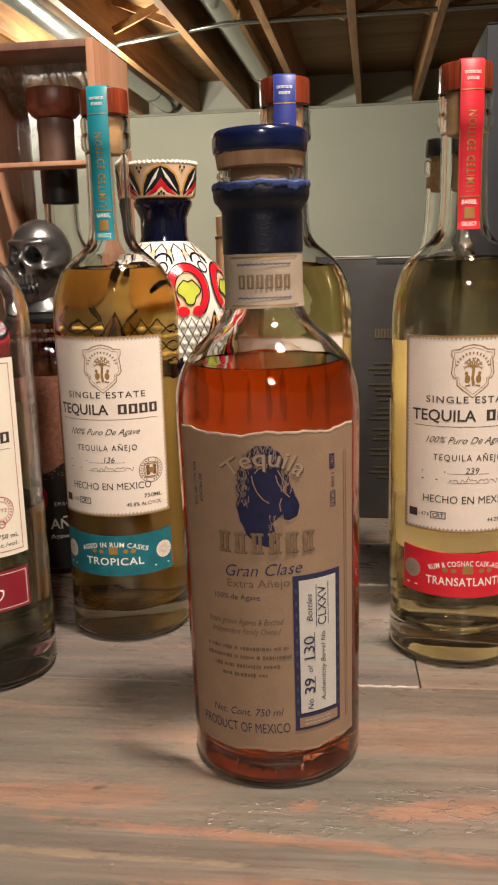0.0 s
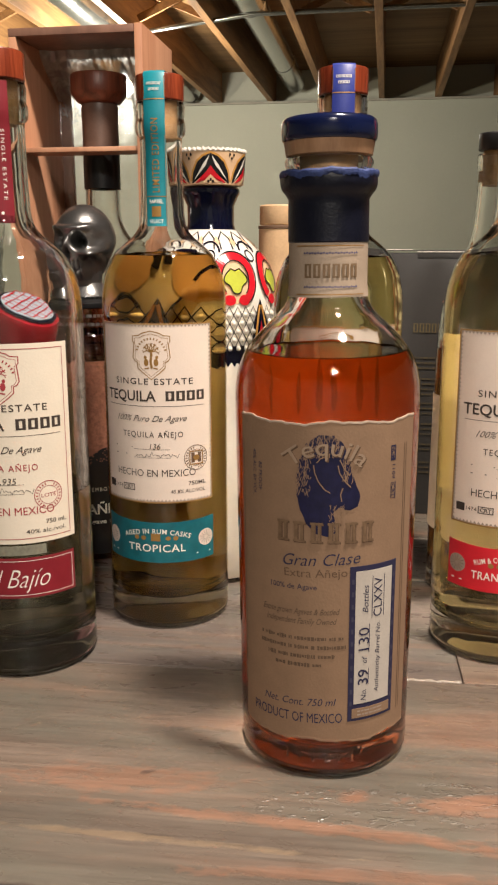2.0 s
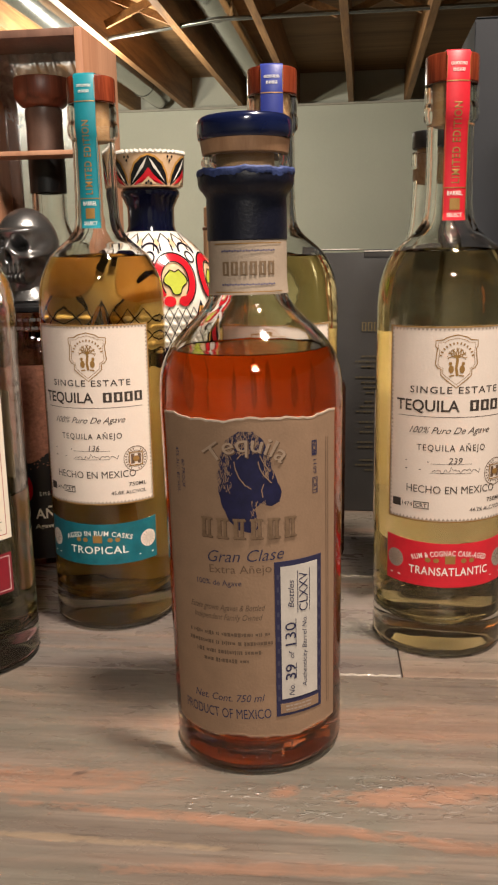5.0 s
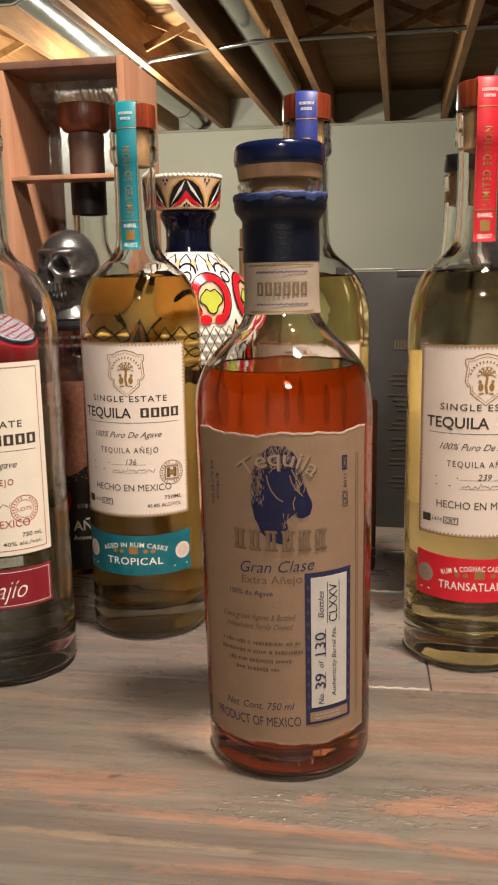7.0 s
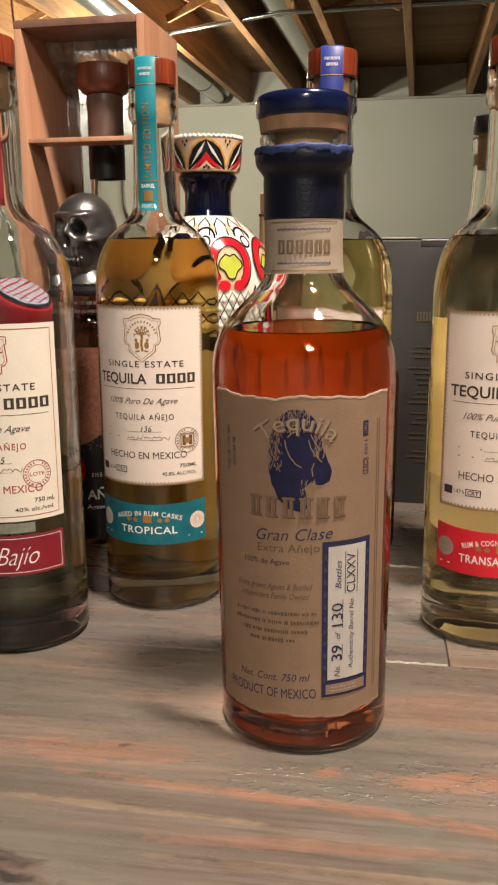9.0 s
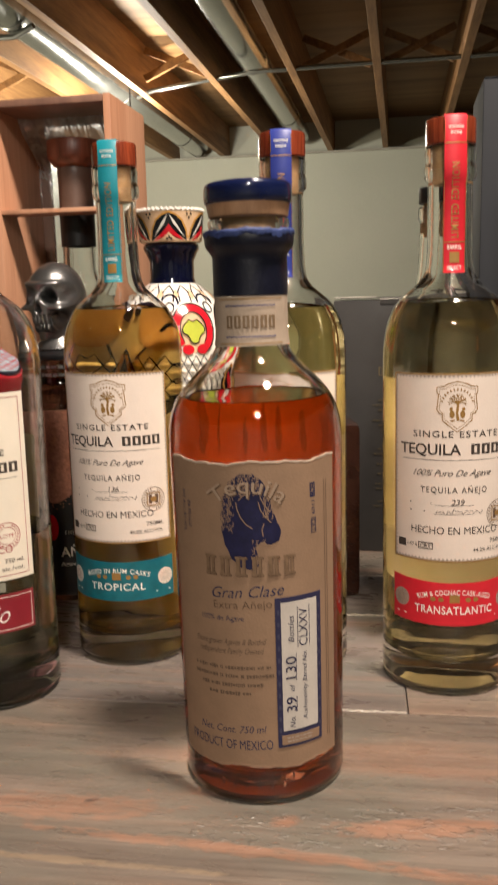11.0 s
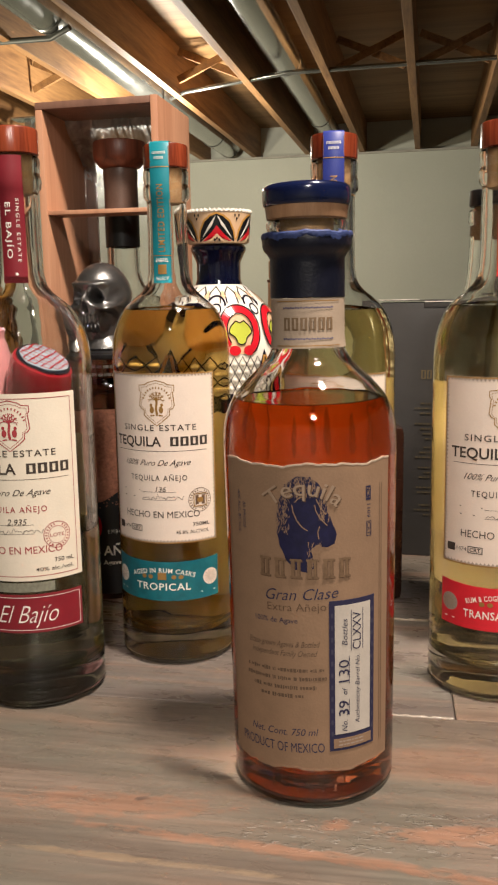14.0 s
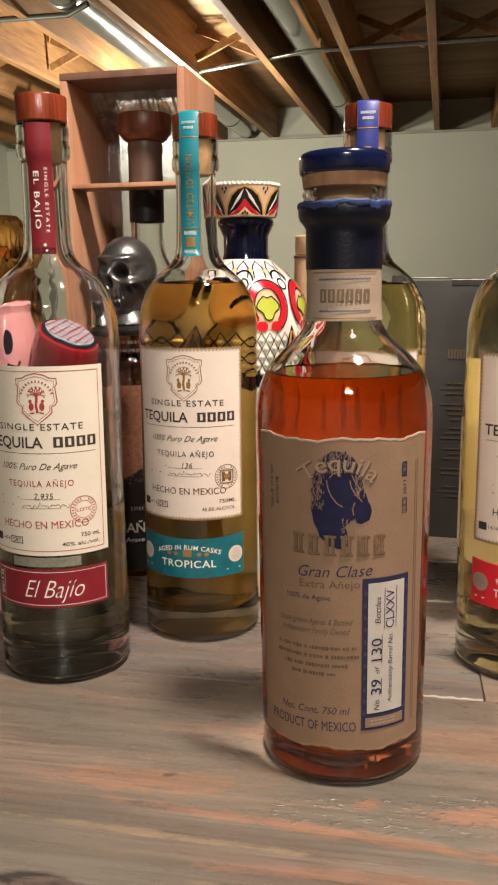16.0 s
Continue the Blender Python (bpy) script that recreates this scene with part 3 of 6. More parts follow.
joist = part("joist", box_bm(-0.019, 0.019, -2.6, 6.459, 0.0, ZT - ZJ - 0.001, 0.002), JOIST, None, smooth=0)
tagged(joist, "rough pine floor joist under the bare subfloor", "joist", "ceiling joists")
joist.matrix_world = pose(JOISTS[0], 0, ZJ)
for x in JOISTS[1:]:
    copy_thing(joist, pose(x, 0, ZJ))


def tube_along(name, points, r, material, parent=None, label="", category="", kind="", seg=14):
    cu = bpy.data.curves.new(name, "CURVE")
    cu.dimensions, cu.bevel_depth, cu.bevel_resolution, cu.use_fill_caps = "3D", r, max(1, seg // 4 - 1), True
    sp = cu.splines.new("POLY")
    sp.points.add(len(points) - 1)
    for p, q in zip(sp.points, points):
        p.co = (*q, 1)
    ob = new("tmp", cu)
    bpy.context.view_layer.update()
    me = bpy.data.meshes.new_from_object(ob.evaluated_get(bpy.context.evaluated_depsgraph_get()))
    bpy.data.objects.remove(ob)
    bpy.data.curves.remove(cu)
    me.materials.clear()
    me.materials.append(material)
    me.polygons.foreach_set("use_smooth", [True] * len(me.polygons))
    me.set_sharp_from_angle(angle=radians(50))
    o = new(name, me)
    o.parent = parent
    return tagged(o, label, category, kind=kind)


def duct(x, z, r, y0, y1, seams, label):
    """A round sheet-metal duct: sections, each with a raised collar at its end."""
    ob = empty("duct", pose(x, 0, z), label, "duct")
    ends = [y0, *seams, y1]
    for a, b in zip(ends, ends[1:]):
        v, f = lathe([(r - 0.003, a), (r, a + 0.001), (r, b - 0.001), (r - 0.003, b)], 44)
        linked("section", [(q[0], q[2], -q[1]) for q in v], f, ZINC, ob)
    for s in seams:
        v, f = lathe([(r - 0.001, s - 0.022), (r + 0.004, s - 0.016), (r + 0.005, s), (r + 0.004, s + 0.016), (r - 0.001, s + 0.022)], 44)
        linked("collar", [(q[0], q[2], -q[1]) for q in v], f, ZINC, ob)
    return ob


duct(-0.70, 1.375, 0.072, -2.0, 6.28, (2.95, 4.3, 5.6), "round galvanised duct hung between the joists")
duct(-1.455, 1.33, 0.078, -2.0, 6.28, (3.2, 4.5, 5.8), "long shiny galvanised duct beside a joist")

beam = empty("steel_beam", pose(0, 2.34, 1.12), "dark steel beam crossing under the joists", "beam")
part("bottom_flange", box_bm(-3.4, 3.4, -0.07, 0.0, 0.0, 0.010, 0.002), STEEL, beam)
part("web", box_bm(-3.4, 3.4, -0.038, -0.031, 0.010, 0.119), STEEL, beam)
part("top_flange", box_bm(-3.4, 3.4, -0.07, 0.0, 0.119, 0.1295, 0.002), STEEL, beam)
tube_along("pipe", [(-3.3, 2.75, 1.236), (3.3, 2.75, 1.236)], 0.0135, STEEL, None, "dark iron pipe running under the joists", "pipe")
tube_along("conduit", [(-1.33, 4.42, 1.263), (-1.22, 4.3, 1.262), (-0.66, 4.07, 1.262), (-0.1, 4.06, 1.262), (3.3, 4.06, 1.262)], 0.011, ZINC, None, "thin metal conduit strapped under the joists", "conduit")
tube_along("conduit", [(-3.3, 3.35, 1.262), (-1.75, 3.30, 1.262), (-1.45, 3.22, 1.235), (-1.36, 3.2, 1.262)], 0.012, STEEL, None, "dark bent conduit strapped under the joists", "conduit")


def bridging(x0, x1, y):
    ob = empty("cross_bridging", pose(x0, y, ZJ), "crossed wooden bridging struts between two joists", "bracing", "bridging")
    w = x1 - x0 - 0.04
    for k, s in enumerate((1, -1)):
        b = box_bm(-w / 2, w / 2, -0.009, 0.009, -0.017, 0.017)
        st = part("strut", b, JOIST, ob, smooth=0)
        st.matrix_local = pose((x1 - x0) / 2, -0.01 + 0.02 * k, 0.125, 0, -s * math.degrees(math.atan2(0.15, w)), 0)
    return ob


for a, b in zip(JOISTS[1:15], JOISTS[2:16]):
    if abs(a + 0.87) > 0.01 and abs(a + 1.66) > 0.01:
        bridging(a, b, 4.25)

bulb = empty("hanging_bulb", pose(-1.337, 4.30, 1.010), "lit bare bulb on a short cord under the joists", "lamp")
v, f = lathe([(0, -0.044), (0.016, -0.041), (0.033, -0.028), (0.041, -0.008), (0.040, 0.010), (0.030, 0.034), (0.019, 0.050), (0.014, 0.062)], 40)
linked("glass_bulb", v, f, GLASS, bulb).visible_shadow = False
v, f = lathe([(0, 0.060), (0.019, 0.060), (0.021, 0.064), (0.021, 0.098), (0.016, 0.108), (0.004, 0.112), (0, 0.112)], 32)
linked("socket", v, f, BLACK, bulb, "black lamp socket")
v, f = lathe([(0, 0.112), (0.0035, 0.112), (0.0035, 0.4745), (0, 0.4745)], 12)
linked("cord", v, f, BLACK, bulb)
post = empty("steel_post", pose(-2.223, 4.60, ZF), "grey steel post with a diagonal brace under the joists", "post")
part("column", box_bm(-0.022, 0.022, -0.022, 0.022, 0.012, ZJ - ZF - 0.012, 0.003), ZINC, post)
part("base_plate", box_bm(-0.07, 0.07, -0.07, 0.07, 0.0, 0.012, 0.002), ZINC, post)
part("head_plate", box_bm(-0.09, 0.09, -0.05, 0.05, ZJ - ZF - 0.012, ZJ - ZF - 0.001, 0.002), ZINC, post)
brace = part("brace", box_bm(-0.155, 0.155, -0.006, 0.006, -0.012, 0.012), ZINC, post)
brace.matrix_local = pose(0.115, 0, ZJ - ZF - 0.125, 0, -46, 0)

# ---- the bar ----
bar = empty("bar_counter", pose(0, 0.42, 0, 0, 0, 2.6), "long bar with a top of grey stained planks", "bar counter")
part("front_panel", box_bm(-1.5, 1.5, -0.22, -0.19, ZF, -0.04), OLD_WOOD, bar)
part("back_panel", box_bm(-1.5, 1.5, 0.40, 0.43, ZF, -0.04), OLD_WOOD, bar)
for x in (-1.48, 1.45):
    part("side_panel", box_bm(x, x + 0.03, -0.19, 0.40, ZF, -0.04), OLD_WOOD, bar)
# pale glossy beads added along the seams to imitate glints on plank edges
SEAM_GLINT = mat("varnish_bead", (0.30, 0.26, 0.22), 0.12, vary=0.2, scale=300, bump=0.3)
for x0, x1, y in ((-0.012, 0.0270, 0.0002), (-0.065, 0.055, 0.2318), (-0.030, 0.020, 0.1444)):
    tube_along("varnish_bead", [(x0 + (x1 - x0) * i / 12, y + 0.0004 * math.sin(2.1 * i), -0.0006 + 0.0004 * math.sin(3.7 * i)) for i in range(13)], 0.0011, SEAM_GLINT, bar)
PLANKS = [(-1.55, 1.55, -0.300, -0.0004, 0.0), (-1.55, 0.0282, 0.0010, 0.1440, -0.0007), (0.0284, 1.55, -0.0003, 0.1440, -0.0001),
          (-1.55, 1.55, 0.1450, 0.2310, -0.0004), (-1.55, 1.55, 0.2325, 0.375, -0.0002), (-1.55, 1.55, 0.3765, 0.52, 0.0)]
for x0, x1, y0, y1, dz in PLANKS:
    part("plank", box_bm(x0, x1, y0, y1, -0.038, dz, 0.0013 if y0 < 0.01 else 0.0008), TABLE_GREY if dz < -0.0003 else TABLE, bar, smooth=0)


# ---- bottles ----
def glass_bottle(parent, outer, wall, liquid_material, level, floor_z, lip=None):
    """A glass body with a real inner wall, and the liquid in it."""
    inner = [(max(r - wall, 0.004), z) for r, z in outer if z > floor_z + 0.016]
    ri = inner[0][0]
    bowl = curve_profile([(ri * 0.985, floor_z + 0.0125), (ri * 0.962, floor_z + 0.0098), (ri * 0.950, floor_z + 0.0084), (ri * 0.900, floor_z + 0.0066), (ri * 0.855, floor_z + 0.0038), (ri * 0.75, floor_z + 0.0030), (ri * 0.60, floor_z + 0.0008), (ri * 0.42, floor_z + 0.0012), (ri * 0.22, floor_z + 0.0030), (0, floor_z + 0.0036)], 2)
    punt = min(0.0085, floor_z * 0.7)
    heel = at_radius(outer)(0.0030)
    shell = [(0, punt), (heel * 0.35, punt * 0.94), (heel * 0.62, punt * 0.75), (heel * 0.82, 0.0036), (heel * 0.95, 0.0032), (heel, 0.0036), *[p for p in outer if p[1] > 0.0040], *reversed(inner), *bowl]
    v, f = lathe(shell, 80)
    body = linked("glass_body", v, f, GLASS, parent, "clear thick-bottomed glass")
    body.visible_shadow = liquid_material in (None, STRAW_SPIRIT, COGNAC)
    # added ring at the foot, tinted dark as the bottle's contact shadow
    v, f = lathe([(heel * 0.86, 0.0), *[p for p in outer if p[1] < 0.0026], (heel, 0.0029), (heel * 0.95, 0.0031), (heel * 0.86, 0.0031), (heel * 0.86, 0.0)], 80, lambda a, r, z: (0.00012 * math.cos(40 * a), 0) if 0.0004 < z < 0.003 else (0, 0))
    linked("contact_shade_ring", v, f, CONTACT_SHADE_GLASS, parent, "dark glass ring added as contact shadow")
    if liquid_material:
        wet = [(r + 0.0002 if r else 0, z - 0.0003) for r, z in reversed(bowl)] + [(r + 0.0003, z) for r, z in inner if z < level]
        rl = at_radius(inner)(level) + 0.0003
        wet += [(rl, level), (rl * 0.985, level - 0.0006), (0, level - 0.0008)]
        v, f = lathe(wet, 80)
        fill = linked("liquid", v, f, liquid_material, parent)
        fill.visible_shadow = liquid_material not in (AMBER, PALE_SPIRIT)
    return body


ESTATE_OUT = [(0.0325, 0.0), (0.0360, 0.0006), (0.0374, 0.0022), (0.0378, 0.006), (0.0375, 0.06), (0.0375, 0.12), (0.0375, 0.190)] + \
    curve_profile([(0.0375, 0.195), (0.0365, 0.2065), (0.0340, 0.2160), (0.0295, 0.2245), (0.0240, 0.2300), (0.0180, 0.2350), (0.0145, 0.2400), (0.0130, 0.2470)], 4) + \
    [(0.0125, 0.260), (0.0123, 0.2895), (0.0127, 0.2908), (0.0142, 0.2925), (0.0146, 0.2955), (0.0144, 0.2985), (0.0137, 0.3000), (0.0139, 0.3015), (0.0142, 0.3075), (0.0136, 0.3092)]


def crest(ink):
    """A shield outline with a little tree in it."""
    half = [(0.0, 0.0105), (0.004, 0.0095), (0.0055, 0.0085), (0.0085, 0.0082), (0.0085, 0.0058), (0.0078, 0.0048), (0.0085, -0.0015), (0.0075, -0.003), (0.0062, -0.0035), (0.0062, -0.006), (0.004, -0.008), (0.0, -0.0112)]
    outline = half + [(-x, y) for x, y in reversed(half[1:-1])]
    shapes = [line2(outline, 0.00042, True), line2([(x * 0.88, y * 0.88) for x, y in outline], 0.0002, True)]
    shapes += [line2([(0.0003, -0.0062), (-0.0002, -0.003), (0.0002, 0.0), (0, 0.002)], 0.0011)]
    rnd = random.Random(5)

    def branch(x, y, a, ln, w, depth):
        x2, y2 = x + ln * math.sin(a), y + ln * math.cos(a)
        shapes.append(line2([(x, y), (x2, y2)], w))
        if depth:
            for k in (-1, 1):
                branch(x2, y2, a + k * (0.45 + 0.3 * rnd.random()), ln * 0.72, w * 0.72, depth - 1)

    for a in (-1.25, -0.75, -0.25, 0.3, 0.8, 1.3):
        branch(0, 0.0012, a, 0.0019, 0.0005, 2)
    for s in (-1, 1):
        shapes += [fan(oval(s * 0.0022, -0.0035, 0.0011, 0.0017, 10)), fan(oval(s * 0.0026, -0.0012, 0.0007, 0.0008, 10)), line2([(s * 0.001, -0.006), (s * 0.003, -0.0064)], 0.0006)]
    for i in range(13):
        a = math.pi * (0.08 + 0.84 * i / 12)
        x, y = 0.0066 * math.cos(a), 0.0005 + 0.0066 * math.sin(a)
        shapes.append(moved(quad(-0.00028, 0.00028, -0.0005, 0.0005), x, y, math.degrees(a) - 90))
    return shapes


def seal(r=0.0075):
    shapes = [line2(oval(0, 0, r, r, 32), 0.0004, True), line2(oval(0, 0, r * 0.66, r * 0.66, 32), 0.00025, True)]
    for i in range(24):
        if i % 12 in (5, 6):
            continue
        a = 2 * math.pi * i / 24
        shapes.append(moved(quad(-0.0003, 0.0003, -0.0006, 0.0006), r * 0.83 * math.cos(a), r * 0.83 * math.sin(a), math.degrees(a) - 90))
    return shapes


def medallion(x):
    out = [fan(oval(x, 0, 0.0053, 0.0053, 24))]
    return out


def spokes(x):
    return [line2([(x + 0.0012 * math.cos(a), 0.0012 * math.sin(a)), (x + 0.0048 * math.cos(a), 0.0048 * math.sin(a))], 0.0003) for a in [2 * math.pi * i / 13 for i in range(13)]]


def scrawl(width, height, seed):
    rnd = random.Random(seed)
    n = 26
    return [line2([(-width / 2 + width * i / n, height * (rnd.random() - 0.4) * (1.0 if i % 5 else 1.8)) for i in range(n + 1)], 0.00032)]


def wood_stopper(parent, cap_z0, cap_z1, r):
    b = 0.0012
    v, f = lathe([(0, cap_z0), (r - 0.0006, cap_z0), (r, cap_z0 + 0.0006), (r, cap_z1 - b), (r - b * 0.3, cap_z1 - b * 0.3), (r - b, cap_z1), (0, cap_z1)], 64)
    top = linked("stopper", v, f, CAP_WOOD, parent, "red-stained turned wooden stopper")
    v, f = lathe([(0, cap_z0 - 0.021), (0.0090, cap_z0 - 0.021), (0.0097, cap_z0 - 0.020), (0.0099, cap_z0 - 0.0005), (0, cap_z0 - 0.0005)], 40)
    linked("cork", v, f, CORK, top)
    return top


def neck_tape(parent, paper, angle, width, z0, z1, over=True):
    """A paper tax strip over the stopper and down the neck, with the shape of what it lies on."""
    path = [(0.002, z1 + 0.0005), (0.0125, z1 + 0.0005), (0.0141, z1 - 0.0006), (0.0142, 0.3102), (0.0144, 0.3085), (0.0145, 0.3020), (0.0148, 0.2955), (0.0140, 0.2905), (0.0129, 0.286), (0.0129, 0.26), (0.0134, z0)]
    path = path if over else path[4:]
    verts, faces, n = [], [], 10
    for k in (0.0, 0.00018):
        for r, z in path:
            for i in range(n + 1):
                u = (i / n - 0.5) * width
                a = radians(angle) + u / r
                rr = r + k
                if r < 0.01:
                    ca, sa = math.cos(radians(angle)), math.sin(radians(angle))
                    verts.append((u * ca + rr * sa, u * sa - rr * ca, z + k))
                else:
                    verts.append((rr * math.sin(a), -rr * math.cos(a), z + k * (z > z1)))
    m, w = len(path) * (n + 1), n + 1
    for j in range(len(path) - 1):
        for i in range(n):
            a, b, c, d = j * w + i, j * w + i + 1, (j + 1) * w + i + 1, (j + 1) * w + i
            faces += [(m + a, m + d, m + c, m + b), (a, b, c, d)]
        for i in (0, n):
            a, d = j * w + i, (j + 1) * w + i
            faces.append((a, d, m + d, m + a) if i == 0 else (d, a, m + a, m + d))
    for j in (0, len(path) - 1):
        for i in range(n):
            a, b = j * w + i, j * w + i + 1
            faces.append((b, a, m + a, m + b) if j == 0 else (a, b, m + b, m + a))
    tape = linked("neck_tape", verts, faces, paper, parent, "", 60)
    rfun = at_radius([(r, z) for r, z in reversed(path) if r > 0.0126])
    return tape, lambda z: rfun(z) + 0.00025


def stamp_border(half_w, z0, z1, zm, teeth_w=0.0022):
    """Rows of little teeth inside the edges of a label, like a stamp's."""
    out = []
    n = int(2 * half_w / teeth_w)
    s = 2 * half_w / n
    for i in range(n):
        x = -half_w + s * i
        for z, d in ((z1 - zm, -0.0015), (z0 - zm, 0.0015)):
            out.append((np.array([(x, z), (x + s, z), (x + s / 2, z + d)]), [(0, 1, 2) if d > 0 else (1, 0, 2)]))
    n = int((z1 - z0) / teeth_w)
    s = (z1 - z0) / n
    for i in range(n):
        y = z0 - zm + s * i
        for x, d in ((-half_w, 0.0015), (half_w, -0.0015)):
            out.append((np.array([(x, y), (x, y + s), (x + d, y + s / 2)]), [(1, 0, 2) if d > 0 else (0, 1, 2)]))
    return out


def frame_lines(half_w, z0, z1, zm, w):
    return [quad(-half_w, half_w, z1 - zm - w, z1 - zm, 24), quad(-half_w, half_w, z0 - zm, z0 - zm + w, 24), quad(-half_w, -half_w + w, z0 - zm + w, z1 - zm - w), quad(half_w - w, half_w, z0 - zm + w, z1 - zm - w)]


def estate_bottle(x, y, label, liquid, level, face, tape_angle, tape_paper, band_paper, band_lines, kind, number, strength, script="", lean=0.0):
    """A tall clear bottle with a stamp-edged cream label, a coloured band below and a paper strip over its stopper."""
    ob = empty("tequila_bottle", pose(x, y, 0.0, 0, lean, 0), label, "bottle", "estate bottles")
    glass_bottle(ob, ESTATE_OUT, 0.0030, liquid, level, 0.0155)
    wood_stopper(ob, 0.3100, 0.3242, 0.0138)
    rf = at_radius(ESTATE_OUT)
    wine = kind == "wine"
    paper, main_ink = (IVORY, RED_INK) if wine else (CREAM, BROWN_INK)
    z0, z1, zm, half = (0.0770, 0.1818, 0.1337, 57.0) if wine else (0.0805, 0.1868, 0.1337, 57.0)
    drop = -0.0042 if wine else 0.0
    hw = radians(half) * 0.0375
    lab = sheet("front_label", paper, ob, lambda u: z1, lambda u: z0, face, half, rf)
    off = 0.00052
    if wine:
        print_on("label_border", RED_INK, lab, frame_lines(hw - 0.003, z0 + 0.0025, z1 - 0.0025, zm, 0.00035), face, zm, rf, off)
    else:
        print_on("label_border", GILT, lab, frame_lines(hw, z0, z1, zm, 0.0008), face, zm, rf, off)
        print_on("label_teeth", GREY_PRINT, lab, stamp_border(hw - 0.0009, z0 + 0.0009, z1 - 0.0009, zm), face, zm, rf, off)
    print_on("crest", RED_INK if wine else GILT, lab, [moved(s, 0, 0.1690 + drop - zm, 0, 1.28) for s in crest(None)], face, zm, rf, off)
    black = [moved(words("SINGLE ESTATE", 0.048, 0.0036, bold=0.008, space=1.2), 0, 0.1535 + drop - zm),
             *[moved(g, -0.0015, 0.1450 + drop - zm) for g in [words("TEQUILA", 0.0345, 0.0060, bold=0.016)]],
             *[moved(g, 0.0195, 0.1450 + drop - zm) for g in glyph_blocks(4, 0.0235, 0.0058, 0.22, 0.34)],
             quad(-0.031, 0.031, 0.1388 + drop - zm, 0.1391 + drop - zm, 12),
             moved(words("100% Puro De Agave", 0.044, 0.0036, shear=0.5), -0.002, 0.1318 + drop - zm),
             quad(-0.026, -0.013, 0.1140 + drop - zm, 0.1145 + drop - zm), quad(-0.026, -0.017, 0.1095 + drop - zm, 0.11 + drop - zm),
             quad(-0.012, 0.010, 0.1132 + drop - zm, 0.1134 + drop - zm, 6), quad(-0.012, 0.010, 0.1082 + drop - zm, 0.1084 + drop - zm, 6),
             moved(words(number, None, 0.0034, shear=0.2), 0.001, 0.1152 + drop - zm),
             moved(scrawl(0.026, 0.0022, 3)[0:1][0], 0.002, 0.1095 + drop - zm)]
    black[1] = moved(black[1], -0.0135, 0)
    small = [moved(words("750 mL" if wine else "750ML", 0.0115, 0.0024, bold=0.01), 0.026, 0.0922 + drop - zm),
             moved(words(strength, 0.0215, 0.0022, bold=0.005), 0.0205, 0.0876 + drop - zm),
             quad(-0.034, -0.0285, 0.0876 + drop - zm, 0.0921 + drop - zm), moved(words("1474", 0.006, 0.0022), -0.0245, 0.0897 + drop - zm),
             *[moved(s, -0.0165, 0.0897 + drop - zm) for s in frame_lines(0.0042, -0.002, 0.002, 0, 0.0005)], moved(words("CRT", 0.0062, 0.0022, bold=0.02), -0.0165, 0.0897 + drop - zm)]
    mid = [moved(words("TEQUILA AÑEJO", 0.037, 0.0034, bold=0.005, space=1.25), -0.001, 0.1222 + drop - zm)]
    lower = [moved(words("HECHO EN MEXICO", 0.050, 0.0042), 0.0, 0.0990 + drop - zm)]
    if wine:
        print_on("lettering", INK, lab, black + small, face, zm, rf, off, each=True)
        print_on("lettering", RED_INK, lab, mid + lower, face, zm, rf, off, each=True)
        print_on("seal", RED_INK, lab, [moved(s, 0.0225, 0.1065 + drop - zm) for s in seal()] + [moved(words("LOTE", 0.008, 0.002), 0.0225, 0.1065 + drop - zm)], face, zm, rf, off)
    else:
        print_on("lettering", INK, lab, black + small + mid + lower, face, zm, rf, off, each=True)
        print_on("seal", BROWN_INK, lab, [moved(s, 0.0255, 0.1075 + drop - zm) for s in seal()] + [moved(quad(-0.0032, 0.0032, -0.003, 0.003), 0.0255, 0.1075 + drop - zm)], face, zm, rf, off)
        print_on("seal", GILT, lab, [moved(s, 0.0255, 0.1075 + drop - zm) for s in frame_lines(0.0044, -0.0042, 0.0042, 0, 0.0006)] + [moved(fan(oval(0, 0, 0.002, 0.0018, 10)), 0.0255, 0.1075 + drop - zm)], face, zm, rf, off + 0.0001)
    # the band below
    b0, b1, bm_ = 0.0437, 0.0700, 0.0568
    if wine:
        b0, b1, bm_ = 0.0466, 0.0690, 0.0578
    band_half = 55.0 if wine else 58.0
    bw = radians(band_half) * 0.0375
    dip = 0.0 if wine else 0.0016
    band = sheet("lower_label", band_paper, ob, lambda u: b1 - dip * (1 - u * u), lambda u: b0 - dip * (1 - u * u) * 0.4, face, band_half, rf)
    if wine:
        print_on("band_border", WHITE_INK, band, frame_lines(bw - 0.0015, b0 + 0.0015, b1 - 0.0015, bm_, 0.0003), face, bm_, rf, off)
        print_on("lettering", WHITE_INK, band, [moved(words(script, 0.034, 0.0105, shear=0.45, bold=-0.012), 0.004, 0.0), moved(words("2018", 0.014, 0.0028, bold=0.0), -bw + 0.004, 0.0, 90), quad(-bw + 0.0068, -bw + 0.0071, b0 + 0.0015 - bm_, b1 - 0.0015 - bm_)], face, bm_, rf, off, each=True)
        sheet("barrel_strip", mat("pleated_grey_strip", (0.20, 0.20, 0.155), 0.5, vary=0.3, scale=400), ob, lambda u: 0.0758, lambda u: 0.0705, face, 30.0, rf)
    else:
        upper, lowerw = band_lines
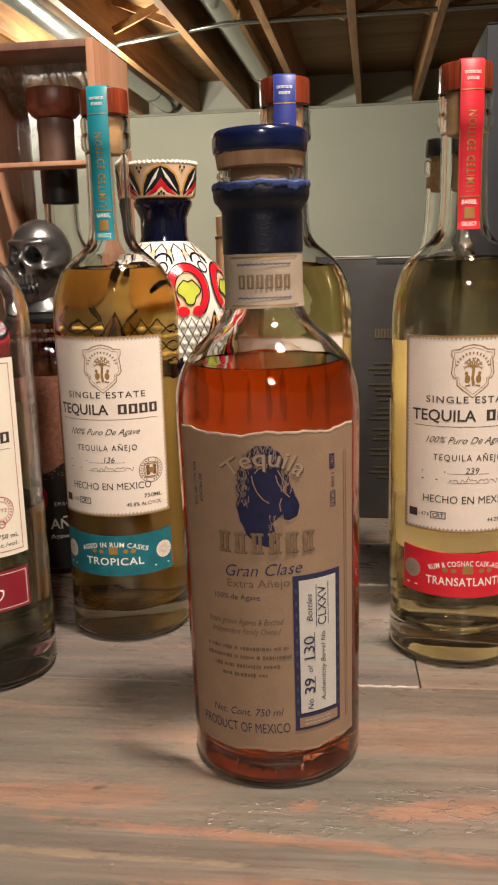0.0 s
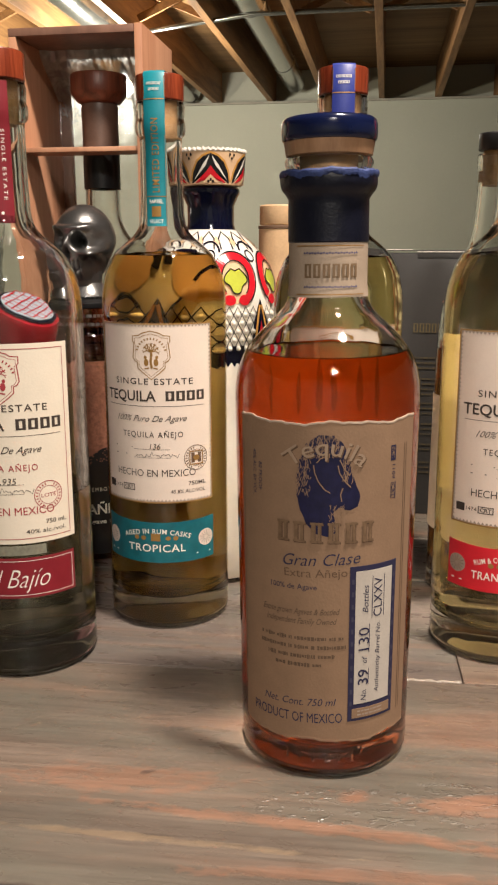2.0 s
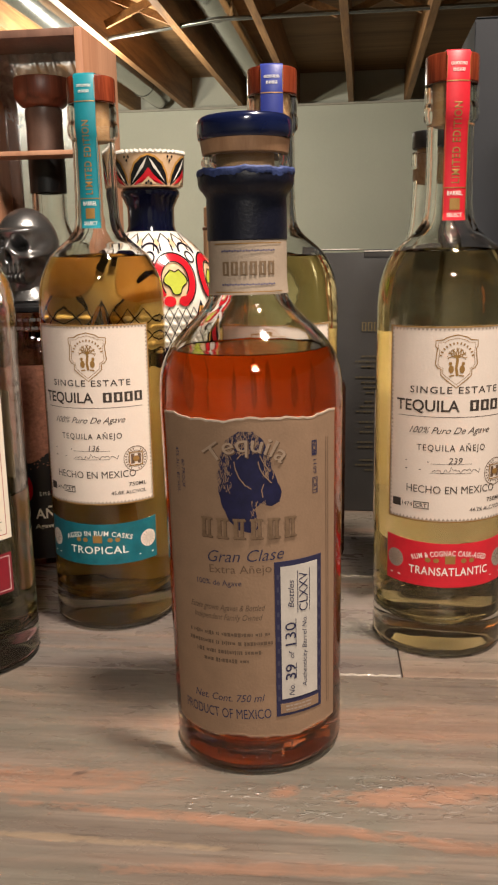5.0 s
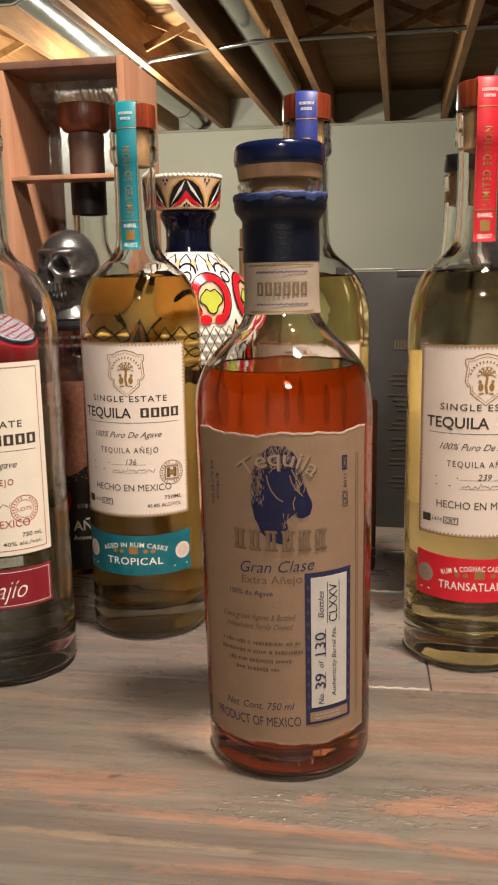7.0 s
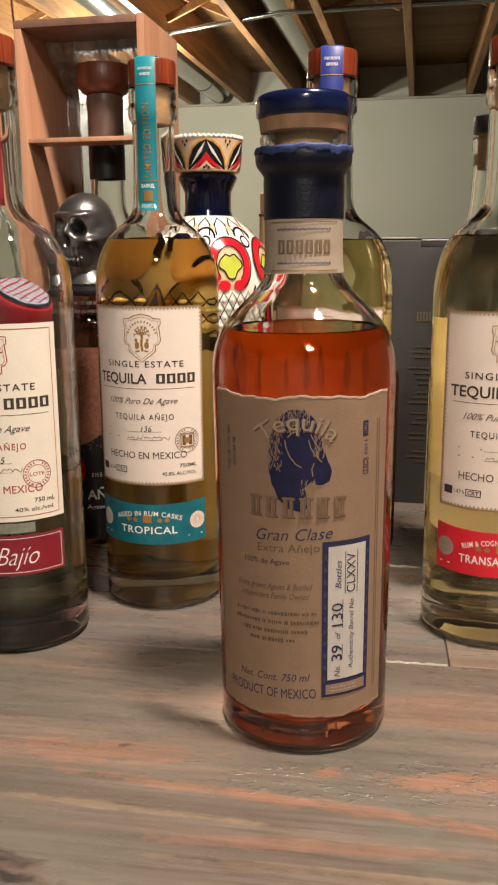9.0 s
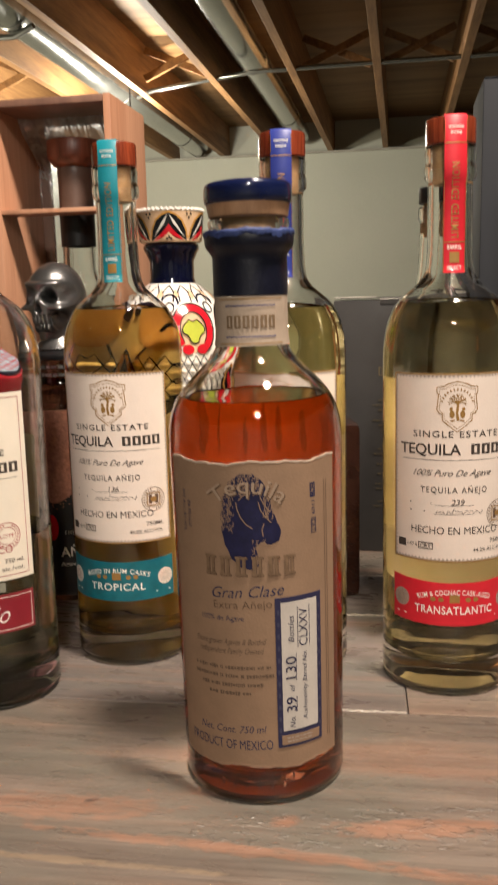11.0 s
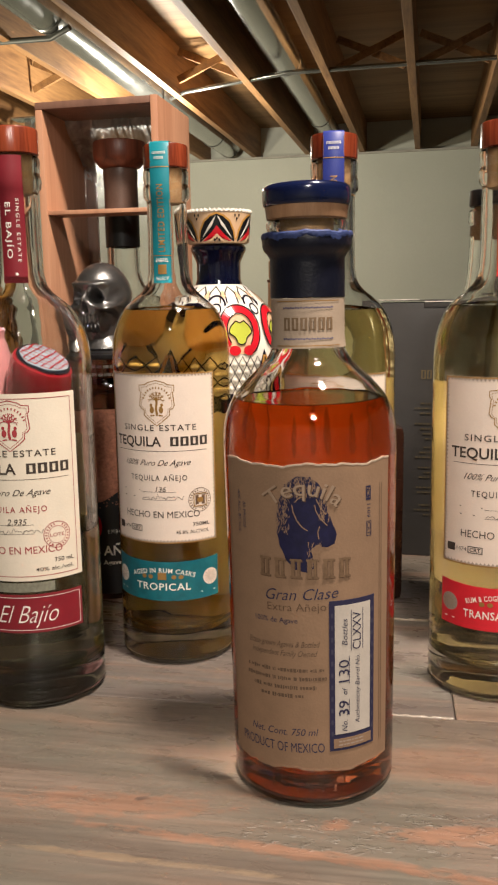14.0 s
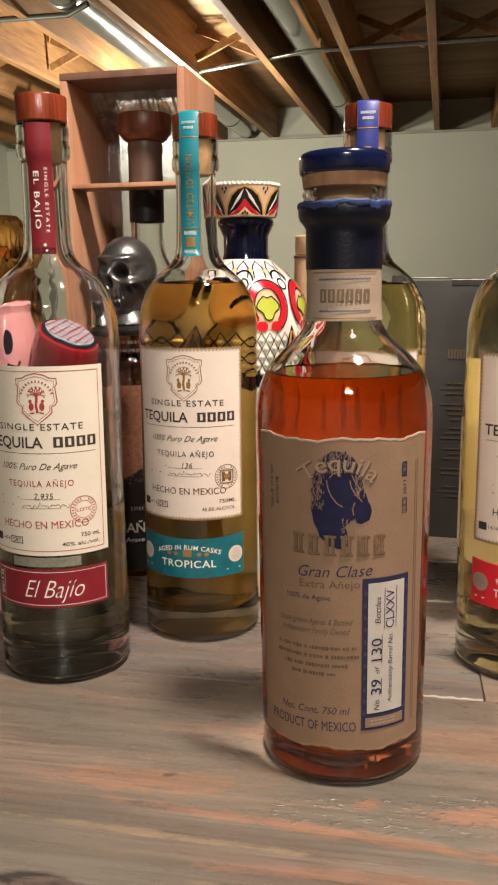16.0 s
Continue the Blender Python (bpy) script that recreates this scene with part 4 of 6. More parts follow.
        print_on("lettering", WHITE_INK, band, [moved(arched(words(upper, 0.043, 0.0030, bold=0.012, space=1.1), 0.060), 0, 0.0062), moved(words(lowerw, 0.036 if len(lowerw) < 9 else 0.045, 0.0046, bold=0.012, space=1.1), 0, -0.0045),
                  quad(-bw + 0.003, -bw + 0.010, -0.0095, -0.0088), quad(bw - 0.013, bw - 0.003, -0.0095, -0.0088)], face, bm_, rf, off, each=True)
        print_on("medallion", GREY_PRINT if kind == "red" else CREAM, band, medallion(-0.0315) + medallion(0.0315), face, bm_, rf, off, each=True)
        for s in (-0.0315, 0.0315):
            print_on("medallion_rays", BROWN_INK, band, spokes(s), face, bm_, rf, off + 0.0001)
        print_on("gilt_print", GILT, band, [quad(-0.0028, 0.0028, 0.0, 0.0048)] + [moved(fan(oval(0, 0, 0.0016, 0.0014, 10)), s, 0.0018) for s in (-0.012, -0.0075, 0.0075, 0.012)] + frame_lines(bw, b0 + 0.0003, b1, bm_, 0.0003)[2:], face, bm_, rf, off, each=True)
    sheet("back_label", BACK_PAPER if liquid == GOLD_SPIRIT else DIMMED_PAPER, ob, lambda u: 0.150 if wine else 0.179, lambda u: 0.090 if wine else 0.084, face + 180, 50, rf)
    # the strip over the stopper
    tape, tf = neck_tape(ob, tape_paper, tape_angle, 0.0125 if not wine else 0.0135, 0.2405, 0.3242, not wine)
    if wine:
        print_on("lettering", WHITE_INK, tape, [moved(words("EL BAJÍO", 0.0300, 0.0030, bold=0.01, space=1.2), -0.0022, 0.0, -90), moved(words("SINGLE ESTATE", 0.0340, 0.0018, space=1.4), 0.0030, 0.0, -90), moved(fan(oval(0, 0, 0.0009, 0.0009, 5)), 0.001, -0.0235)], tape_angle, 0.2690, tf, 0.0001, each=True)
        print_on("tape_border", RED_INK, tape, [quad(-0.0066, 0.0066, -0.0002, 0.0002)], tape_angle, 0.2900, tf, 0.0001)
    else:
        print_on("lettering", GILT, tape, [moved(words("LIMITED EDITION", 0.0400, 0.0042, bold=0.01, space=1.15), 0.0, 0.0, 90)], tape_angle, 0.2795, tf, 0.0001, each=True)
        print_on("lettering", WHITE_INK, tape, [moved(words("BARREL", 0.0082, 0.0022, bold=0.01), 0, 0.2545 - 0.25), moved(words("SELECT", 0.0082, 0.0020, bold=0.01), 0, 0.2434 - 0.25),
                  *[moved(g, 0, 0.3180 - 0.25) for g in glyph_blocks(6, 0.0082, 0.0014)], *[moved(g, 0, 0.3150 - 0.25) for g in glyph_blocks(4, 0.0060, 0.0014)]], tape_angle, 0.25, tf, 0.0001, each=True)
        print_on("gilt_print", GILT, tape, [quad(-0.0062, 0.0062, 0.3095 - 0.25, 0.3100 - 0.25, 8), quad(-0.0062, 0.0062, 0.2570 - 0.25, 0.2575 - 0.25, 8), quad(-0.0027, 0.0027, 0.2460 - 0.25, 0.2518 - 0.25, 4),
                  quad(-0.0062, -0.0059, 0.2408 - 0.25, 0.322 - 0.25), quad(0.0059, 0.0062, 0.2408 - 0.25, 0.322 - 0.25)], tape_angle, 0.25, tf, 0.0001, each=True)
    return ob


estate_bottle(-0.1530, 0.4970, "tall clear bottle of golden tequila with teal bands", GOLD_SPIRIT, 0.2240, 2.0, 0.0, TEAL, TEAL_BAND, ("AGED IN RUM CASKS", "TROPICAL"), "teal", "136", "45.8% ALC/VOL")
estate_bottle(0.0505, 0.4810, "tall clear bottle of pale tequila with red bands", PALE_SPIRIT, 0.2245, 5.0, 9.0, RED, RED, ("RUM & COGNAC CASK-AGED", "TRANSATLANTIC"), "red", "239", "44.2% ALC/VOL", lean=-0.35)
estate_bottle(-0.0480, 0.4940, "tall clear bottle of pale tequila with blue bands", PALE_SPIRIT, 0.2230, 4.0, 5.0, BLUE, BLUE, ("AGED IN OAK CASKS", "EDITION"), "blue", "120", "45% ALC/VOL")
estate_bottle(-0.2183, 0.4245, "clear bottle with a wine-red band, over half empty", STRAW_SPIRIT, 0.0990, 10.5, 16.0, WINE, WINE, ("", ""), "wine", "2,935", "40% alc./vol.", "El Bajío")

# ---- the amber bottle in front ----
AX, AY = -0.0431, 0.3630
FACE = 4.5
amber = empty("tequila_bottle", pose(AX, AY, 0.0, 0, -0.62, 0), "clear bottle of amber tequila with kraft label and navy wax", "bottle")
FRONT_OUT = [(0.0345, 0.0), (0.0375, 0.0005), (0.0386, 0.0018), (0.0390, 0.0045), (0.0391, 0.016), (0.0395, 0.06), (0.0398, 0.10), (0.0402, 0.142), (0.0404, 0.158)] + \
    curve_profile([(0.0404, 0.163), (0.0400, 0.1715), (0.0384, 0.1790), (0.0351, 0.1860), (0.0298, 0.1925), (0.0238, 0.1985), (0.0192, 0.2035), (0.0167, 0.2085), (0.0162, 0.214)], 4) + \
    [(0.0160, 0.230), (0.0160, 0.2465), (0.0172, 0.2495), (0.0182, 0.2530), (0.0184, 0.2560), (0.0180, 0.2580), (0.0178, 0.2600), (0.0184, 0.2615), (0.0185, 0.2630), (0.0178, 0.2642)]
glass_bottle(amber, FRONT_OUT, 0.0032, AMBER, 0.1850, 0.0090)
RAG = [0.0003 * math.sin(7 * a) + 0.0004 * math.sin(17 * a + 1) + 0.0004 * math.sin(31 * a + 2) for a in [2 * math.pi * i / 96 for i in range(96)]]


def rag_wobble(a, r, z):
    i = int(round(a / (2 * math.pi) * 96)) % 96
    k = max(0.0, (z - 0.2545) / 0.003)
    return (0.25 * RAG[i] * min(k, 1), RAG[i] * min(k, 1))


v, f = lathe([(0.0167, 0.2304), (0.0170, 0.2308), (0.0170, 0.2455), (0.0169, 0.2478), (0.0182, 0.2500), (0.0196, 0.2515), (0.0202, 0.2535), (0.0203, 0.2560), (0.0199, 0.2575), (0.0190, 0.2582), (0.0186, 0.2575), (0.0186, 0.2530), (0.0176, 0.2495), (0.0163, 0.2463), (0.0163, 0.2304), (0.0167, 0.2304)], 96, rag_wobble)
wax = linked("wax_collar", v, f, NAVY_WAX, amber, "dark navy wax collar with a ragged top edge")
flake = random.Random(31)
FLAKE = [0.0007 * math.sin(5 * a + 0.6) + 0.0006 * math.sin(13 * a) + 0.0011 * (flake.random() - 0.5) for a in [2 * math.pi * i / 144 for i in range(144)]]


def flake_wobble(a, r, z):
    k = FLAKE[int(round(a / (2 * math.pi) * 144)) % 144]
    return (0.12 * k, 0.9 * k if z < 0.2568 else 0.35 * k)


v, f = lathe([(0.0201, 0.2561), (0.0204, 0.2563), (0.0207, 0.2573), (0.0205, 0.2585), (0.0197, 0.2592), (0.0187, 0.2586), (0.0192, 0.2578), (0.0199, 0.2574), (0.0201, 0.2561)], 144, flake_wobble)
linked("ragged_edge", v, f, NAVY_RAG, wax, "pale blue torn wax edge")
v, f = lathe([(0, 0.2646), (0.0172, 0.2646), (0.0180, 0.2652), (0.0188, 0.2705), (0, 0.2705)], 64)
stop = linked("stopper", v, f, CAP_TAN, amber, "tan wooden stopper under a navy lacquered top")
v, f = lathe([(0, 0.2706), (0.0190, 0.2706), (0.0196, 0.2713), (0.0199, 0.2735), (0.0198, 0.2772), (0.0193, 0.2788), (0.0182, 0.2797), (0.0150, 0.2803), (0, 0.2804)], 64)
linked("lacquered_top", v, f, NAVY, stop, "glossy navy lacquered disc")
v, f = lathe([(0, 0.240), (0.0118, 0.240), (0.0122, 0.2645), (0, 0.2645)], 40)
linked("cork", v, f, CORK, stop)
rfa = at_radius(FRONT_OUT)
neck = sheet("neck_label", NECK_PAPER, amber, lambda u: 0.2303, lambda u: 0.2083, FACE + 4, 100, lambda z: 0.0164 + 0.0006 * max(0.0, (0.214 - z) / 0.006), 0.0001)
nf = lambda z: 0.0169 + 0.0006 * max(0.0, (0.214 - z) / 0.006)
print_on("lettering", mat("bronze_neck_print", (0.20, 0.13, 0.075), 0.5), neck, [moved(g, 0, -0.0002) for g in glyph_blocks(6, 0.0230, 0.0056, 0.3, 0.36)], FACE + 4, 0.2193, nf, 0.0001, each=True)
print_on("neck_border", mat("faded_blue_ink", (0.11, 0.10, 0.17), 0.65), neck, [fan(oval(-0.0115 + 0.0012 * i, s * 0.0068 + 0.0002 * (i % 2), 0.0005, 0.00042, 8)) for i in range(20) for s in (1, -1)] + [quad(-0.0120, 0.0120, s * 0.0068 - 0.0001, s * 0.0068 + 0.0001, 10) for s in (1, -1)], FACE + 4, 0.2193, nf, 0.0001)
print_on("neck_rule", GILT, neck, [quad(-0.016, 0.016, s * 0.0098 - 0.0002, s * 0.0098 + 0.0002, 12) for s in (1, -1)], FACE + 4, 0.2193, nf, 0.0001)


def torn(base, amp, phase):
    return lambda u: base + amp * (0.55 * math.sin(6.5 * u + phase) + 0.3 * math.sin(15 * u + 2 * phase) + 0.18 * math.sin(37 * u) + 0.10 * math.sin(71 * u + phase))


HALF = 61.5
top_edge, low_edge = torn(0.1605, 0.0011, 0.8), torn(0.0195, 0.0011, 2.2)
kraft = sheet("front_label", KRAFT, amber, top_edge, low_edge, FACE, HALF, rfa, 0.0002, 0.0003, "brown kraft label with torn edges", 96)
sheet("torn_edge", KRAFT_EDGE, kraft, lambda u: top_edge(u) + 0.0003, lambda u: top_edge(u) - 0.0005, FACE, HALF, rfa, 0.0002, 0.00042, "", 96)
sheet("torn_edge", KRAFT, kraft, lambda u: low_edge(u) + 0.0005, lambda u: low_edge(u) - 0.0003, FACE, HALF, rfa, 0.0002, 0.00042, "", 96)
back_edge = torn(0.1715, 0.0011, 4.1)
sheet("back_label", AMBER_BACK, amber, back_edge, torn(0.0195, 0.0011, 5.0), FACE + 180, 62, rfa, 0.0005, 0.0003, "brown kraft back label", 96, 16)
# dark streaks added behind the spirit to imitate the smears seen through it
smear_rnd = random.Random(6)
print_on("spirit_smear", BROWN_INK, amber, [fan(oval(-0.030 + 0.0052 * i + 0.002 * smear_rnd.random(), 0.003 * (smear_rnd.random() - 0.5), 0.0003 + 0.0009 * smear_rnd.random() ** 2, 0.0050 + 0.0045 * smear_rnd.random(), 14)) for i in range(12)], FACE + 180, 0.1590, rfa, 0.0002, "dark streak added for the smears seen in the spirit", each=True)
zc, KO = 0.0900, 0.00062
ru = 0.0393


def U(angle):
    return radians(angle - FACE) * ru


# plain blue blot with scuffed edges where the crest stands
rnd = random.Random(12)
CREST_X, CREST_Z = U(3.6), 0.1353 - zc
half_blot = [(-0.0098, -0.0040), (-0.0100, 0.0020), (-0.0090, 0.0080), (-0.0066, 0.0138), (-0.0022, 0.0168), (0.0026, 0.0166), (0.0060, 0.0135), (0.0082, 0.0085),
             (0.0090, 0.0035), (0.0106, -0.0010), (0.0119, -0.0044), (0.0110, -0.0078), (0.0078, -0.0092), (0.0048, -0.0078), (0.0022, -0.0100), (0.0028, -0.0135), (0.0040, -0.0165),
             (0.0010, -0.0182), (-0.0030, -0.0172), (-0.0062, -0.0140), (-0.0084, -0.0095)]
half_blot = [(x * 1.20, y * 1.22) for x, y in half_blot]
blot = []
for (x0, y0), (x1, y1) in zip(half_blot, half_blot[1:] + half_blot[:1]):
    for k in range(5):
        w = 0.00022 * (rnd.random() - 0.5)
        blot.append((x0 + (x1 - x0) * k / 5 + w, y0 + (y1 - y0) * k / 5 + w))
print_on("blue_blot", BLUE_INK, kraft, [moved(fan(blot, 8), CREST_X, CREST_Z)], FACE, zc, rfa, KO)
# strokes where the kraft shows through the print: a ruffled left edge, a ruffled foot and a few long lines
scr = []
for i in range(420):
    zone = rnd.random()
    if zone < 0.45:
        y = 0.0165 - 0.020 * rnd.random()
        x = -0.0100 + 0.0050 * rnd.random() ** 1.5 + 0.004 * max(0.0, (y - 0.008) / 0.008)
    elif zone < 0.65:
        x, y = 0.0075 * (rnd.random() - 0.4), 0.0095 + 0.0070 * rnd.random()
    elif zone < 0.82:
        x, y = 0.0056 + 0.0035 * rnd.random(), 0.0005 + 0.011 * rnd.random()
    else:
        x, y = 0.0010 + 0.0052 * rnd.random(), -0.0165 + 0.009 * rnd.random()
    x, y = x * 1.20, y * 1.22
    ln = 0.0005 + 0.0008 * rnd.random()
    scr.append(moved(line2([(0, -ln), (0.00015, 0), (0.00005, ln)], 0.00016 + 0.00012 * rnd.random()), CREST_X + x, CREST_Z + y, -35 + 60 * rnd.random()))
for pts in ([(-0.0040, 0.0066), (-0.0036, 0.0040), (-0.0024, 0.0010), (-0.0004, -0.0016), (0.0016, -0.0028)], [(0.0040, 0.0066), (0.0046, 0.0040), (0.0060, 0.0016), (0.0084, -0.0010)], [(0.0046, 0.0086), (0.0060, 0.0056), (0.0080, 0.0030)],
            [(0.0058, -0.0012), (0.0050, -0.0034), (0.0054, -0.0058)], [(-0.0030, 0.0074), (-0.0016, 0.0090), (-0.0002, 0.0094)], [(0.0066, -0.0090), (0.0088, -0.0092), (0.0108, -0.0080)]):
    scr.append(moved(line2([(x * 1.20, y * 1.22) for x, y in pts], 0.00042), CREST_X, CREST_Z))
print_on("scuffing", KRAFT, kraft, scr, FACE, zc, rfa, KO + 0.00008)
EMBOSS = mat("embossed_print", (0.33, 0.235, 0.165), 0.6, vary=0.12, scale=200)
# the dark offset copy paints the shade below the embossed letters
for dz, dx, m, o in ((-0.0005, 0.0005, INK, KO), (0.0, 0.0, EMBOSS, KO + 0.0002)):
    print_on("lettering", BROWN_INK if m is INK else m, kraft, [moved(arched(words("Tequila", 0.0362, 0.0072, bold=0.004), 0.0235), U(3.8) + dx, 0.1512 - zc + dz)], FACE, zc, rfa, o + 0.00012)
name_blocks = []
for i in range(6):
    x, w, h = -0.0176 + 0.00704 * i, 0.0050, 0.0088
    name_blocks += [moved(q, U(3.6), 0.1148 - zc) for q in (
        quad(x - w / 2 + 0.0004, x - w / 2 + 0.0019, -h / 2, h / 2), quad(x + w / 2 - 0.0019, x + w / 2 - 0.0008, -h / 2, h / 2),
        quad(x - w / 2, x + w / 2, h / 2 - 0.0010, h / 2), quad(x - w / 2, x + w / 2, -h / 2, -h / 2 + 0.0010))]
# dark offset copy painted as the shade of the raised blocks
print_on("name_relief", BROWN_INK, kraft, [moved(s, 0.0004, -0.0004) for s in name_blocks], FACE, zc, rfa, KO + 0.0001, each=True)
print_on("name_block", mat("bronze_print", (0.20, 0.125, 0.075), 0.5, 0.2, vary=0.25, scale=300), kraft, name_blocks, FACE, zc, rfa, KO + 0.0003, "raised bronze block", each=True)
navy_text = [moved(words("Gran Clase", 0.0325, 0.0052, shear=0.35, bold=-0.005), U(1.5), 0.1030 - zc, 3), moved(words("100% de Agave", 0.0205, 0.0024), U(-16), 0.0905 - zc, 2),
             moved(words("Net. Cont. 750 ml", 0.0330, 0.0034, shear=0.3), U(-12.5), 0.0375 - zc, 3), moved(words("PRODUCT OF MEXICO", 0.0420, 0.0046, bold=0.0), U(-15.3), 0.0300 - zc, 2)]
print_on("lettering", NAVY_INK, kraft, navy_text, FACE, zc, rfa, KO, each=True)
gilt_text = [moved(words("Extra Añejo", 0.0265, 0.0036), U(-2.0), 0.0970 - zc, 2)]
print_on("lettering", BROWN_INK, kraft, gilt_text, FACE, zc, rfa, KO, each=True)
fine_lines = []
fine = random.Random(44)
for w, z, a in ((0.0370, 0.0672, -11.5), (0.0385, 0.0632, -11), (0.0300, 0.0590, -11.5), (0.0215, 0.0550, -12)):
    x = -w / 2
    while x < w / 2:
        bar = min(0.0004 + 0.0011 * fine.random(), w / 2 - x)
        h = 0.0005 + 0.0005 * fine.random()
        fine_lines.append(moved(quad(x, x + bar, -h, h), U(a), z - zc, 2))
        x += bar + (0.0003 if fine.random() < 0.8 else 0.0012)
FAINT_INK = mat("faint_brown_ink", (0.120, 0.074, 0.047), 0.7, bump=0)
print_on("fine_print", FAINT_INK, kraft, fine_lines, FACE, zc, rfa, KO)
print_on("lettering", FAINT_INK, kraft, [moved(words("Estate grown Agaves & Bottled", 0.0345, 0.0027, shear=0.4, bold=0.006), U(-12), 0.0795 - zc, 2), moved(words("Independent Family Owned", 0.0315, 0.0027, shear=0.4, bold=0.006), U(-11.5), 0.0752 - zc, 2)], FACE, zc, rfa, KO, each=True)
side_print = [moved(frame_lines(0.0032, -0.0014, 0.0014, 0, 0.0005)[k], U(47), 0.1465 - zc, -90) for k in range(4)] + [moved(words("NOM", 0.0056, 0.0020, bold=0.02), U(47), 0.1465 - zc, -90), moved(words("1109", 0.0060, 0.0018), U(47.5), 0.1385 - zc, -90), moved(words("CRT", 0.0056, 0.0020), U(47.5), 0.1305 - zc, -90)]
side_print += [moved(frame_lines(0.0034, -0.0014, 0.0014, 0, 0.0003)[k], U(47.5), 0.1305 - zc, -90) for k in range(4)]
side_print += [moved(words("40% ALC. BY VOL.", 0.0200, 0.0019), U(-44), 0.1370 - zc, -90), moved(words("80 PROOF", 0.0120, 0.0019), U(-39), 0.1360 - zc, -90)]
print_on("side_print", NAVY_INK, kraft, side_print, FACE, zc, rfa, KO, each=True)
print_on("side_rule", BROWN_INK, kraft, [quad(U(57) + k, U(57) + k + 0.0003, 0.028 - zc, 0.150 - zc) for k in (0, 0.0014)] + [quad(U(-58) + k, U(-58) + k + 0.0003, 0.028 - zc, 0.150 - zc) for k in (0, 0.0014)], FACE, zc, rfa, KO, each=True)
# the serial strip
sa, sh = 35.0, 16.3
strip = sheet("serial_strip", NAVY_INK, kraft, lambda u: 0.0998, lambda u: 0.0287, sa, sh, rfa, 0.0006, 0.00015, "navy-edged numbered strip")
sheet("strip_paper", BAND_PAPER, strip, lambda u: 0.0975, lambda u: 0.0367, sa, sh - 3.6, rfa, 0.0008, 0.0001)
sheet("strip_foot", KRAFT, strip, lambda u: 0.0345, lambda u: 0.0300, sa, sh - 2.6, rfa, 0.0008, 0.0001)
hs = [moved(words("No.", 0.0055, 0.0026, shear=0.3), -0.0044, 0.0405 - zc, 90), moved(words("39", 0.0072, 0.0046, bold=0.01), -0.0048, 0.0492 - zc, 90), moved(words("of", 0.0035, 0.0024, shear=0.3), -0.0044, 0.0572 - zc, 90), moved(words("130", 0.0105, 0.0048, bold=0.0), -0.0048, 0.0668 - zc, 90), moved(words("Bottles", 0.0125, 0.0026, shear=0.3), -0.0044, 0.0850 - zc, 90),
      moved(words("Authenticity Barrel No.", 0.0330, 0.0022, shear=0.3), 0.0018, 0.0570 - zc, 90), moved(words("CLXXV", 0.0175, 0.0042, bold=0.0), 0.0014, 0.0850 - zc, 90),
      quad(-0.0024, -0.0021, 0.0455 - zc, 0.0530 - zc), quad(-0.0024, -0.0021, 0.0605 - zc, 0.0735 - zc), quad(0.0044, 0.0047, 0.0760 - zc, 0.0950 - zc), quad(-0.0014, -0.0011, 0.0760 - zc, 0.0950 - zc)]
print_on("lettering", NAVY_INK, strip, hs, sa, zc, rfa, 0.00105, each=True)
print_on("edge_mark", mat("pale_navy_print", (0.050, 0.046, 0.085), 0.65), strip, [quad(s * (radians(sh) * ru - 0.0012) - 0.0005, s * (radians(sh) * ru - 0.0012) + 0.0005, z - zc, z + 0.0022 - zc) for s in (-1, 1) for z in np.arange(0.036, 0.096, 0.0056)], sa, zc, rfa, 0.00085, each=True)
print_on("foot_print", GREY_PRINT, strip, [moved(s, 0, 0) for s in text_bars(2, 0.014, 0.0017, 0.0007, 9)], sa, 0.0331, rfa, 0.00095)
# raised blocks moulded into the glass near the foot
mould = []
for i, g in enumerate(glyph_blocks(6, 0.0330, 0.0075, 0.35)):
    lo, hi = g[0].min(0), g[0].max(0)
    mould.append(line2([(lo[0], lo[1]), (lo[0], hi[1]), (hi[0], hi[1]), (hi[0], lo[1] + 0.003)], 0.0011))
print_on("moulded_relief", GLASS, amber, mould, FACE, 0.0125, rfa, 0.0004, each=True)


# ---- things behind ----
BX, BY, BW, BD, BH = -0.2605, 0.655, 0.106, 0.092, 0.3925
crate = empty("display_box", pose(BX, BY, 0, 0, 0, 0), "open reddish cedar display box with a clear plastic back", "wooden box")
t = 0.006
part("side_panel", box_bm(-BW / 2, -BW / 2 + t, 0, BD, 0, BH - t - 0.0003, 0.0006), BOX_WOOD, crate)
part("side_panel", box_bm(BW / 2 - t, BW / 2, 0, BD, 0, BH, 0.0006), BOX_WOOD, crate)
part("top_panel", box_bm(-BW / 2, BW / 2 - t - 0.0003, 0.0, BD, BH - t, BH - 0.0004, 0.0004), BOX_DARKER, crate, "darker top board")
part("bottom_panel", box_bm(-BW / 2 + t, BW / 2 - t, 0, BD, 0.0, t, 0.0004), BOX_WOOD, crate)
part("side_back_panel", box_bm(-BW / 2 + t, -BW / 2 + t + 0.0095, BD - 0.004, BD, t, BH - t), BOX_DARKER, crate)
part("shelf_bar", box_bm(-BW / 2 + t, BW / 2 - t, 0.002, 0.030, 0.302, 0.3055, 0.0004), BOX_WOOD, crate)

boxed = empty("tequila_bottle", pose(-0.2575, 0.7000, t), "clear bottle with wooden stopper and brown-wrapped neck", "bottle")
